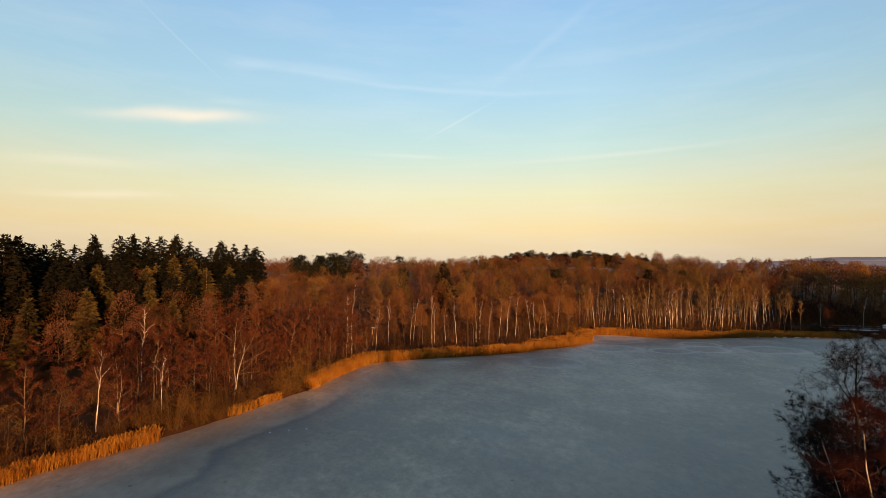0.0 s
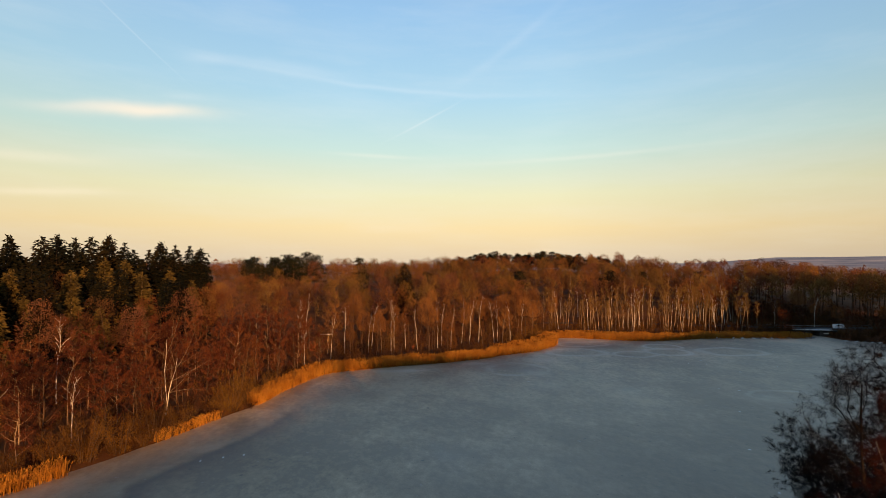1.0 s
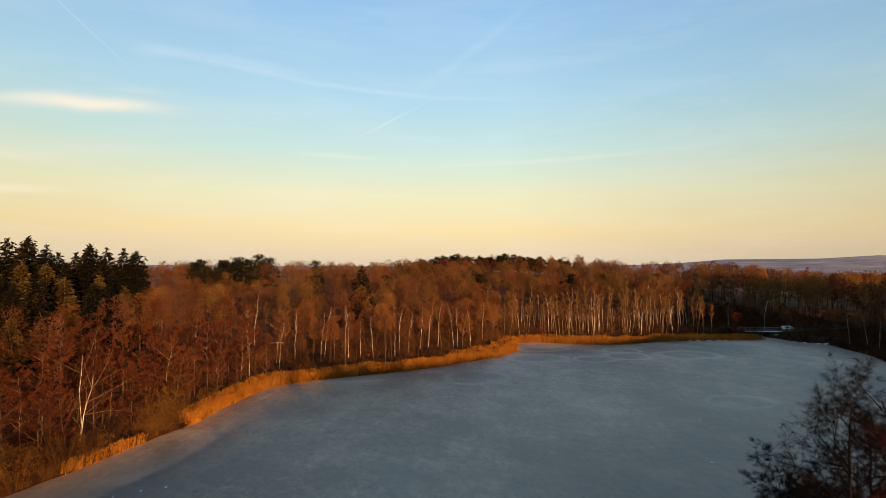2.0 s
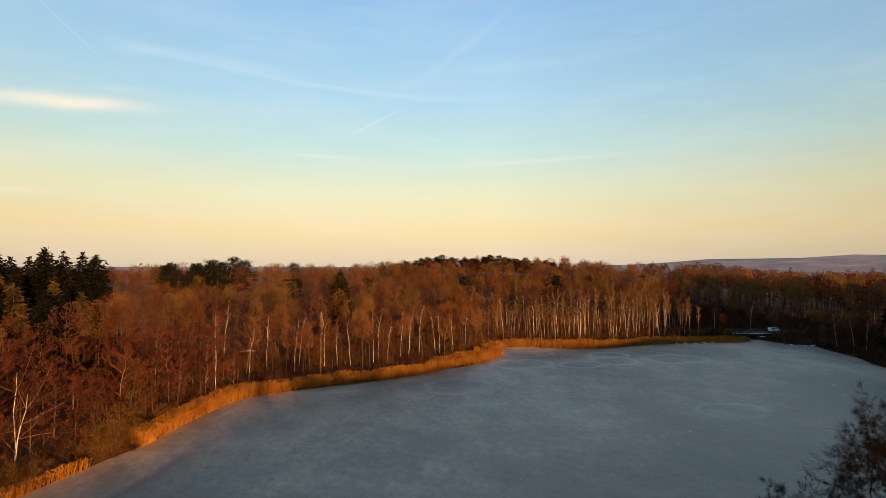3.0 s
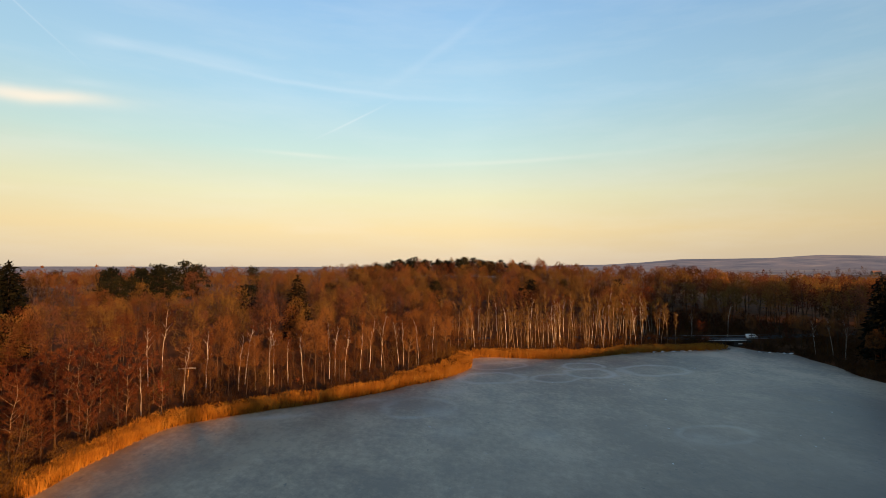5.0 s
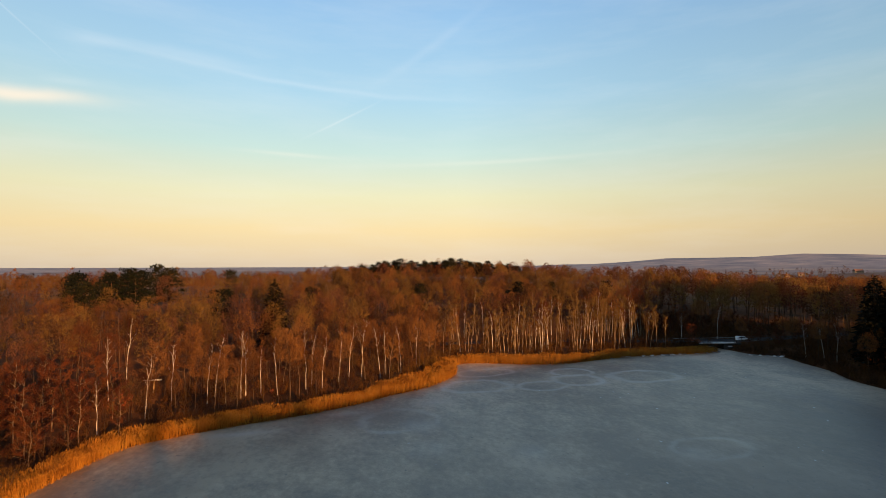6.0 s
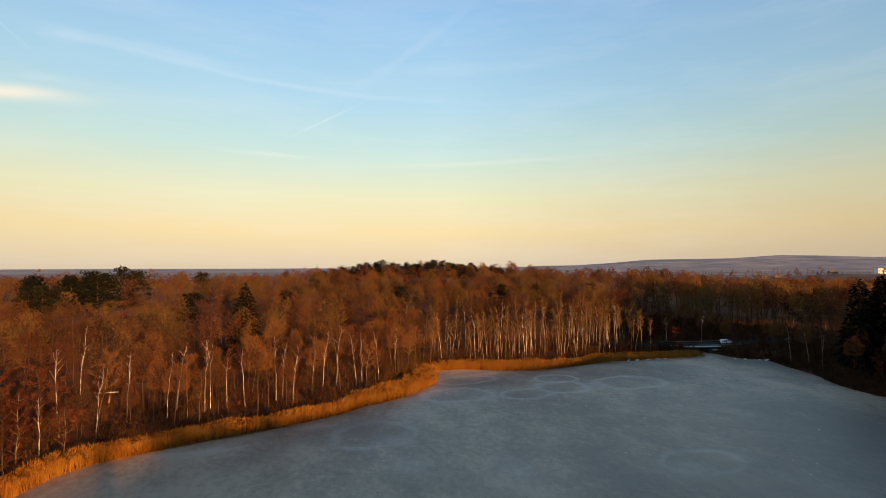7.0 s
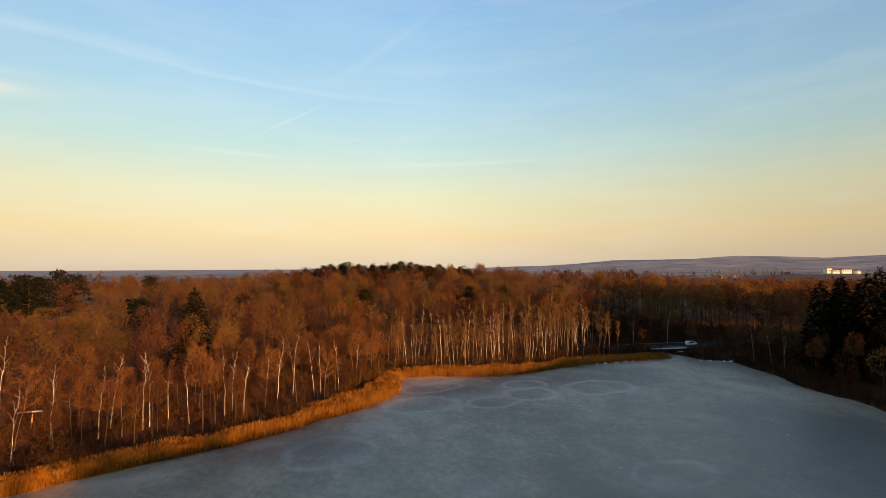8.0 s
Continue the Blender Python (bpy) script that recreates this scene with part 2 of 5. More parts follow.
# thawed and refrozen rings: centre x, y, radius along x, radius along y, strength
RINGS = [(56.5, 144.0, 8.0, 5.5, 0.75), (72.5, 139.8, 6.0, 4.2, 0.7), (86.8, 151.0, 5.5, 4.0, 0.9), (84.3, 142.5, 6.2, 5.2, 1.0),
         (103.0, 141.5, 9.5, 6.2, 0.85), (80.0, 96.5, 7.0, 4.0, 0.35), (33.5, 124.0, 7.0, 6.5, 0.4), (63.5, 157.0, 8.0, 4.0, 0.5)]
# pale frosted patches: centre x, y, radius along x, radius along y, strength
PATCHES = [(37.0, 119.5, 3.6, 4.0, 0.55), (42.5, 134.0, 5.0, 3.4, 0.4), (36.0, 108.5, 4.5, 4.0, 0.35), (75.8, 95.0, 3.8, 2.6, 0.5), (51.0, 103.0, 3.0, 3.0, 0.3), (12.0, 72.0, 6.0, 7.0, 0.25), (70.0, 161.5, 12.0, 1.5, 0.5),
           (62.0, 161.0, 5.0, 1.8, 0.4), (6.0, 124.5, 9.0, 1.6, 0.55), (25.0, 131.0, 8.0, 1.6, 0.35)]

# brown thawed stretches: centre x, y, radius along x, radius along y, strength
THAWED = [(6.0, 115.0, 17.0, 8.0, 0.3), (-6.0, 102.0, 9.0, 8.0, 0.4), (30.0, 129.0, 9.0, 4.5, 0.5), (22.0, 104.0, 14.0, 8.0, 0.1), (66.0, 152.5, 8.0, 4.0, 0.6), (-15.0, 78.0, 7.0, 9.0, 0.35), (6.0, 84.0, 12.0, 10.0, 0.08), (-27.0, 70.0, 17.0, 22.0, 0.42)]
# wide brownish ice towards the west bank: centre x, y, radius along x, radius along y, strength
BROWNISH = [(-20.0, 80.0, 24.0, 36.0, 0.62), (8.0, 106.0, 26.0, 20.0, 0.38)]
# near ice darkened in colour for lens falloff and weaker sheen: centre x, y, radius along x, radius along y, strength
DIMMED = [(78.0, 68.0, 50.0, 28.0, 0.85), (30.0, 50.0, 24.0, 18.0, 0.6), (114.0, 98.0, 28.0, 20.0, 0.75)]


def ice_material():
    m = bpy.data.materials.new("grey_lake_ice")
    m.use_nodes = True
    nt = m.node_tree
    bsdf = nt.nodes["Principled BSDF"]
    pos = nt.nodes.new("ShaderNodeNewGeometry").outputs["Position"]
    sep = nt.nodes.new("ShaderNodeSeparateXYZ")
    nt.links.new(pos, sep.inputs[0])
    x, y, _ = sep.outputs
    mp = nt.nodes.new("ShaderNodeMapping")
    mp.inputs["Scale"].default_value, mp.inputs["Rotation"].default_value = (1.1, 0.8, 1.0), (0, 0, 0.5)
    nt.links.new(pos, mp.inputs[0])
    big = noise_tex(nt, mp.outputs[0], 0.030, 4.0, 0.55)
    mid = noise_tex(nt, mp.outputs[0], 0.14, 5.0, 0.62)
    wob = calc(nt, "MULTIPLY", calc(nt, "SUBTRACT", noise_tex(nt, pos, 0.16, 4.0, 0.6), 0.5), 0.75)
    fleck = noise_tex(nt, mp.outputs[0], 0.8, 6.0, 0.75)
    v = calc(nt, "ADD", calc(nt, "ADD", calc(nt, "MULTIPLY", big, 0.40), calc(nt, "MULTIPLY", mid, 0.30)), calc(nt, "MULTIPLY", fleck, 0.30))
    col = ramp(nt, v, [(0.435, (0.215, 0.151, 0.092)), (0.5, (0.372, 0.268, 0.165)), (0.565, (0.555, 0.408, 0.260))])
    # brownish stain where the ice has thawed by the north-west shore
    stain = ramp(nt, noise_tex(nt, pos, 0.045, 4.0, 0.6), [(0.50, (0, 0, 0)), (0.66, (1, 1, 1))])
    col = blend(nt, calc(nt, "MULTIPLY", stain, 0.35), col, (0.155, 0.105, 0.070))

    def around(cx, cy, rx, ry):
        q = calc(nt, "ADD", calc(nt, "POWER", calc(nt, "DIVIDE", calc(nt, "SUBTRACT", x, cx), rx), 2.0), calc(nt, "POWER", calc(nt, "DIVIDE", calc(nt, "SUBTRACT", y, cy), ry), 2.0))
        return calc(nt, "ADD", calc(nt, "SQRT", q), wob)

    uneven = calc(nt, "MULTIPLY_ADD", noise_tex(nt, pos, 0.11, 3.0), 2.4, -0.45)
    light = None
    for cx, cy, rx, ry, gain in RINGS:
        q = around(cx, cy, rx, ry)
        rim = calc(nt, "EXPONENT", calc(nt, "MULTIPLY", calc(nt, "POWER", calc(nt, "ABSOLUTE", calc(nt, "DIVIDE", calc(nt, "SUBTRACT", q, 1.0), 0.15)), 2.0), -1.0))
        rim = calc(nt, "MULTIPLY", rim, gain * 0.9)
        light = rim if light is None else calc(nt, "MAXIMUM", light, rim)
        inner = ramp(nt, q, [(0.45, (1, 1, 1)), (0.85, (0, 0, 0))])
        col = blend(nt, calc(nt, "MULTIPLY", inner, 0.28 * gain), col, (0.115, 0.080, 0.055))
    for cx, cy, rx, ry, gain in THAWED:
        q = around(cx, cy, rx, ry)
        col = blend(nt, calc(nt, "MULTIPLY", calc(nt, "EXPONENT", calc(nt, "MULTIPLY", calc(nt, "MULTIPLY", q, q), -1.0)), gain), col, (0.130, 0.082, 0.047))
    for cx, cy, rx, ry, gain in BROWNISH:
        q = around(cx, cy, rx, ry)
        tint = blend(nt, 1.0, col, (1.0, 0.93, 0.70), "MULTIPLY")
        col = blend(nt, calc(nt, "MULTIPLY", calc(nt, "EXPONENT", calc(nt, "MULTIPLY", calc(nt, "MULTIPLY", q, q), -1.0)), gain), col, tint)
    for cx, cy, rx, ry, gain in DIMMED:
        q = around(cx, cy, rx, ry)
        col = blend(nt, calc(nt, "MULTIPLY", calc(nt, "EXPONENT", calc(nt, "MULTIPLY", calc(nt, "MULTIPLY", q, q), -1.0)), gain), col, (0.150, 0.116, 0.080))
    for cx, cy, rx, ry, gain in PATCHES:
        q = around(cx, cy, rx, ry)
        light = calc(nt, "MAXIMUM", light, calc(nt, "MULTIPLY", calc(nt, "EXPONENT", calc(nt, "MULTIPLY", calc(nt, "MULTIPLY", q, q), -1.3)), gain * 0.8))
    light = calc(nt, "MULTIPLY", light, uneven)
    col = blend(nt, light, col, (0.61, 0.52, 0.42))
    # a pale tongue of young ice along the west bank, ending in a dark winding seam
    edge = ramp(nt, calc(nt, "DIVIDE", y, 100.0), [(k / 100, ((e + 30) / 20,) * 3) for k, e in ((50, -28.5), (56, -27.5), (60, -25.6), (64, -25.4), (68, -26.6), (72, -24.7), (77, -21.5), (83, -18.0), (91, -14.8), (98, -14.2))])
    s = calc(nt, "SUBTRACT", calc(nt, "ADD", x, 30.0), calc(nt, "MULTIPLY", edge, 20.0))
    s = calc(nt, "ADD", s, calc(nt, "MULTIPLY", calc(nt, "SUBTRACT", noise_tex(nt, pos, 0.25, 4.0, 0.6), 0.5), 2.0))
    here = ramp(nt, calc(nt, "DIVIDE", y, 200.0), [(0.44, (1, 1, 1)), (0.52, (0, 0, 0))])
    fac = calc(nt, "MULTIPLY_ADD", s, 0.04, 0.6)
    mp2 = nt.nodes.new("ShaderNodeMapping")
    mp2.inputs["Rotation"].default_value, mp2.inputs["Scale"].default_value = (0, 0, radians(-58)), (0.045, 0.20, 1.0)
    nt.links.new(pos, mp2.inputs[0])
    wave = ramp(nt, noise_tex(nt, mp2.outputs[0], 1.0, 4.0, 0.55), [(0.42, (0.25, 0.25, 0.25)), (0.58, (1, 1, 1))])
    tongue = calc(nt, "MULTIPLY", ramp(nt, fac, [(0.0, (0.15, 0.15, 0.15)), (0.42, (0.45, 0.45, 0.45)), (0.55, (1, 1, 1)), (0.60, (0, 0, 0))]), here)
    pale = calc(nt, "MULTIPLY", tongue, wave)
    dark = calc(nt, "MULTIPLY", ramp(nt, fac, [(0.57, (0, 0, 0)), (0.62, (1, 1, 1)), (0.68, (0.5, 0.5, 0.5)), (0.84, (0, 0, 0))]), here)
    col = blend(nt, calc(nt, "MULTIPLY", pale, 0.62), col, (0.43, 0.315, 0.190))
    col = blend(nt, calc(nt, "MULTIPLY", dark, 0.75), col, (0.105, 0.078, 0.056))
    speck = ramp(nt, noise_tex(nt, pos, 0.9, 2.0), [(0.70, (0, 0, 0)), (0.74, (1, 1, 1))])
    col = blend(nt, calc(nt, "MULTIPLY", speck, 0.6), col, (0.03, 0.03, 0.031))
    frost = ramp(nt, noise_tex(nt, pos, 1.3, 3.0, 0.6), [(0.66, (0, 0, 0)), (0.74, (1, 1, 1))])
    col = blend(nt, calc(nt, "MULTIPLY", frost, 0.3), col, (0.5, 0.48, 0.45))
    grain = noise_tex(nt, pos, 4.0, 4.0)
    col = blend(nt, calc(nt, "MULTIPLY", grain, 0.25), col, (0.07, 0.065, 0.06))
    nt.links.new(col, bsdf.inputs["Base Color"])
    nt.links.new(calc(nt, "MULTIPLY_ADD", mid, 0.3, 0.30), bsdf.inputs["Roughness"])
    bsdf.inputs["Specular IOR Level"].default_value = 0.65
    bsdf.inputs["IOR"].default_value = 1.5
    b = nt.nodes.new("ShaderNodeBump")
    b.inputs["Strength"].default_value, b.inputs["Distance"].default_value = 0.35, 0.05
    nt.links.new(noise_tex(nt, pos, 1.2, 6.0, 0.65), b.inputs["Height"])
    nt.links.new(b.outputs[0], bsdf.inputs["Normal"])
    return m


GROUND, ICE = ground_material(), ice_material()

# ---- mesh helpers ----


def mesh_np(name, parts):
    """One mesh from (vertices, faces, material) lots; faces are an N x 3 or N x 4 array."""
    me = bpy.data.meshes.new(name)
    mats, vs, loops, starts, index, off, lo = [], [], [], [], [], 0, 0
    for v, f, mt in parts:
        v, f = np.asarray(v, np.float32), np.asarray(f, np.int32)
        if mt not in mats:
            mats.append(mt)
        vs.append(v)
        loops.append((f + off).ravel())
        starts.append(lo + np.arange(len(f)) * f.shape[1])
        index.append(np.full(len(f), mats.index(mt)))
        off += len(v)
        lo += f.size
    vs, loops, starts, index = (np.concatenate(k) for k in (vs, loops, starts, index))
    me.vertices.add(len(vs))
    me.vertices.foreach_set("co", vs.ravel())
    me.loops.add(len(loops))
    me.loops.foreach_set("vertex_index", loops.astype(np.int32))
    me.polygons.add(len(starts))
    me.polygons.foreach_set("loop_start", starts.astype(np.int32))
    me.polygons.foreach_set("material_index", index.astype(np.int32))
    for mt in mats:
        me.materials.append(mt)
    me.update(calc_edges=True)
    return me


def part(name, bm, mt, parent=None, label=""):
    me = bpy.data.meshes.new(name)
    bm.to_mesh(me)
    bm.free()
    me.materials.append(mt)
    ob = new(name, me)
    ob.parent = parent
    return tagged(ob, label)


def lots(name, parts, parent=None, label=""):
    ob = new(name, mesh_np(name, parts))
    ob.parent = parent
    return tagged(ob, label)


def box(bm, x0, x1, y0, y1, z0, z1, bevel=0.0):
    r = bmesh.ops.create_cube(bm, size=1)
    for v in r["verts"]:
        v.co = Vector(((x0 + x1) / 2 + v.co.x * (x1 - x0), (y0 + y1) / 2 + v.co.y * (y1 - y0), (z0 + z1) / 2 + v.co.z * (z1 - z0)))
    if bevel:
        edges = list({e for v in r["verts"] for e in v.link_edges})
        bmesh.ops.bevel(bm, geom=edges, offset=bevel, segments=2, affect="EDGES", profile=0.6)
    return bm


def boxed(*dims, bevel=0.0):
    return box(bmesh.new(), *dims, bevel=bevel)


def tubes(paths, sides=5):
    """Tapered tubes along polylines: (points n x 3, radii n)."""
    vs, fs, off = [], [], 0
    ang = np.arange(sides) * 2 * np.pi / sides
    for p, r in paths:
        p, r = np.asarray(p, float), np.asarray(r, float)
        d = np.gradient(p, axis=0)
        d /= np.linalg.norm(d, axis=1)[:, None] + 1e-9
        ref = np.where(np.abs(d[:, 2:3]) > 0.9, np.array([[1.0, 0, 0]]), np.array([[0, 0, 1.0]]))
        u = np.cross(d, ref)
        u /= np.linalg.norm(u, axis=1)[:, None] + 1e-9
        w = np.cross(d, u)
        ring = p[:, None] + r[:, None, None] * (np.cos(ang)[None, :, None] * u[:, None] + np.sin(ang)[None, :, None] * w[:, None])
        n = len(p)
        vs.append(ring.reshape(-1, 3))
        i, k = np.meshgrid(np.arange(n - 1), np.arange(sides), indexing="ij")
        a, b = i * sides + k, i * sides + (k + 1) % sides
        fs.append(np.stack([a, b, b + sides, a + sides], -1).reshape(-1, 4) + off)
        off += n * sides
    return np.concatenate(vs), np.concatenate(fs)


def slivers(rng, base, way, length, width):
    """Thin three-cornered twigs, needles or leaves: from base along way."""
    base, way = np.asarray(base, float), np.asarray(way, float)
    way = way / (np.linalg.norm(way, axis=1)[:, None] + 1e-9)
    side = np.cross(way, rng.normal(size=way.shape))
    side /= np.linalg.norm(side, axis=1)[:, None] + 1e-9
    length, width = np.asarray(length)[:, None], np.asarray(width)[:, None]
    v = np.stack([base - side * width / 2, base + side * width / 2, base + way * length], 1)
    return v.reshape(-1, 3), np.arange(len(base) * 3).reshape(-1, 3)


# ---- the lie of the land ----
SHORE = [(-46, 58), (-40.5, 66), (-34, 75.5), (-30, 82), (-25, 92), (-21, 99), (-18.5, 108), (-15, 117), (-12, 122.5), (-5, 126), (4, 129), (12, 131), (20, 133.5), (28, 137),
         (34, 141), (41, 144), (47, 148), (53, 154), (56, 159.5), (58, 168), (63, 170), (71, 167.5), (80, 163.5), (90, 161.5), (103, 163), (114, 165), (128, 164.5), (142, 163),
         (151.5, 163), (153.4, 166), (153.6, 181), (156.6, 181), (156.8, 163), (158, 156), (163, 151.5), (159.5, 142), (156.5, 132), (151, 123.5), (148.5, 115), (147, 106), (134, 89), (108, 73), (74, 58), (41, 49), (29, 42), (22.5, 30),
         (19, 14), (8, -12), (-20, -26), (-48, -8), (-54, 30)]


def rounded(points, steps=3):
    """A closed curve through the points."""
    p = np.array(points, float)
    a, b, c, d = np.roll(p, 1, 0), p, np.roll(p, -1, 0), np.roll(p, -2, 0)
    out = []
    for t in np.arange(steps) / steps:
        out.append(0.5 * (2 * b + (c - a) * t + (2 * a - 5 * b + 4 * c - d) * t * t + (3 * b - a - 3 * c + d) * t ** 3))
    return np.stack(out, 1).reshape(-1, 2)


LAKE = rounded(SHORE)


def from_shore(xy):
    """Metres from the shore: above 0 on land, below 0 on the lake."""
    xy = np.asarray(xy, float)
    a, b = LAKE, np.roll(LAKE, -1, 0)
    best, inside = np.full(len(xy), 1e9), np.zeros(len(xy), bool)
    for (ax, ay), (bx, by) in zip(a, b):
        dx, dy = bx - ax, by - ay
        t = np.clip(((xy[:, 0] - ax) * dx + (xy[:, 1] - ay) * dy) / (dx * dx + dy * dy), 0, 1)
        best = np.minimum(best, np.hypot(xy[:, 0] - ax - t * dx, xy[:, 1] - ay - t * dy))
        cross = (ay > xy[:, 1]) != (by > xy[:, 1])
        inside ^= cross & (xy[:, 0] < (bx - ax) * (xy[:, 1] - ay) / (dy if dy else 1e-9) + ax)
    return np.where(inside, -best, best)


def smooth(a, b, v):
    t = np.clip((v - a) / (b - a), 0, 1)
    return t * t * (3 - 2 * t)


def land(xy, d=None):
    """Height of the ground."""
    xy = np.asarray(xy, float)
    d = from_shore(xy) if d is None else d
    x, y = xy.T
    r, az = np.hypot(x, y), np.degrees(np.arctan2(x, y))
    z = np.where(d < 0, np.maximum(d * 0.25, -1.5), 0.12 * np.minimum(d, 10))
    z = z + 5.5 * smooth(8, 90, d) + 2.0 * smooth(90, 220, d)
    bump = lambda cx, cy, s, h: h * np.exp(-((x - cx) ** 2 + (y - cy) ** 2) / (2 * s * s))
    # the bump at (229, 72) is an unseen knoll added to shade the east bank
    z = z + smooth(5, 40, d) * (bump(-80, 130, 32, 2.0) + bump(-45, 260, 50, 8.0) + bump(105, 336, 58, 12.5) + bump(229, 72, 33, 20.0) + bump(20, 330, 60, 1.0) - bump(230, 190, 60, 4.0) + bump(188, 262, 45, 5.0))
    # unseen southern rise, added to keep the low sun off the ice
    z = z + (12.4 + 2.5 * smooth(-8, 14, x) - 0.8 * smooth(40, 62, x)) * smooth(3, 24, d) * (1 - smooth(20, 27, y - 0.47 * x)) * (1 - smooth(146, 176, x)) * (1 - smooth(90, 160, d))
    # away from the lake the land drops to a wide plain and climbs to a far ridge
    z = z - smooth(380, 800, r) * 14 + smooth(2300, 4300, r) * (6 + 92 * smooth(20, 52, az) + 10 * np.sin(az * 0.5) * smooth(20, 40, az))
    z = z + bump(1085, 620, 150, 21.0)
    return z


def build_ground():
    def axis(lo, hi, fine, step):
        mid = np.arange(lo, hi + 0.1, step)
        out, v, s = [], hi, step
        while v < 4900:
            s *= 1.16
            v += s
            out.append(v)
        low, v, s = [], lo, step
        while v > -4900:
            s *= 1.16
            v -= s
            low.append(v)
        return np.array(low[::-1] + list(mid) + out)

    xs, ys = axis(-90, 190, 0, 2.5), axis(-40, 210, 0, 2.5)
    gx, gy = np.meshgrid(xs, ys, indexing="ij")
    xy = np.stack([gx.ravel(), gy.ravel()], 1)
    z = land(xy) + 0.0
    rough = np.array([noise.noise(Vector((px * 0.06, py * 0.06, 0))) for px, py in xy])
    z = z + rough * 0.5 * smooth(3, 15, from_shore(xy))
    nx, ny = len(xs), len(ys)
    i, j = np.meshgrid(np.arange(nx - 1), np.arange(ny - 1), indexing="ij")
    a = i * ny + j
    f = np.stack([a, a + ny, a + ny + 1, a + 1], -1).reshape(-1, 4)
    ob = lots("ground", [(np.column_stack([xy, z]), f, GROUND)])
    for p in ob.data.polygons:
        p.use_smooth = True
    tagged(ob, "brown leaf-covered woodland ground running to far fields with haze in their colour", "ground", kind="structure")
    # the ice: one flat sheet that ends under the banks
    bm = bmesh.new()
    c = LAKE.mean(0)
    out = LAKE.copy()
    nxt, prv = np.roll(LAKE, -1, 0), np.roll(LAKE, 1, 0)
    t = nxt - prv
    nrm = np.stack([t[:, 1], -t[:, 0]], 1) / np.linalg.norm(t, axis=1)[:, None]
    if from_shore((LAKE + nrm)[:1])[0] < 0:
        nrm = -nrm
    out = LAKE + nrm * 2.0
    top = [bm.verts.new((px, py, 0.02)) for px, py in out]
    bm.faces.new(top)
    bmesh.ops.triangulate(bm, faces=bm.faces[:])
    bmesh.ops.recalc_face_normals(bm, faces=bm.faces[:])
    if sum(q.normal.z for q in bm.faces) < 0:
        bmesh.ops.reverse_faces(bm, faces=bm.faces[:])
    ice = part("water", bm, ICE)
    tagged(ice, "frozen lake with dull grey ice and pale refrozen rings", "frozen lake", kind="structure")


build_ground()

# ---- trees ----


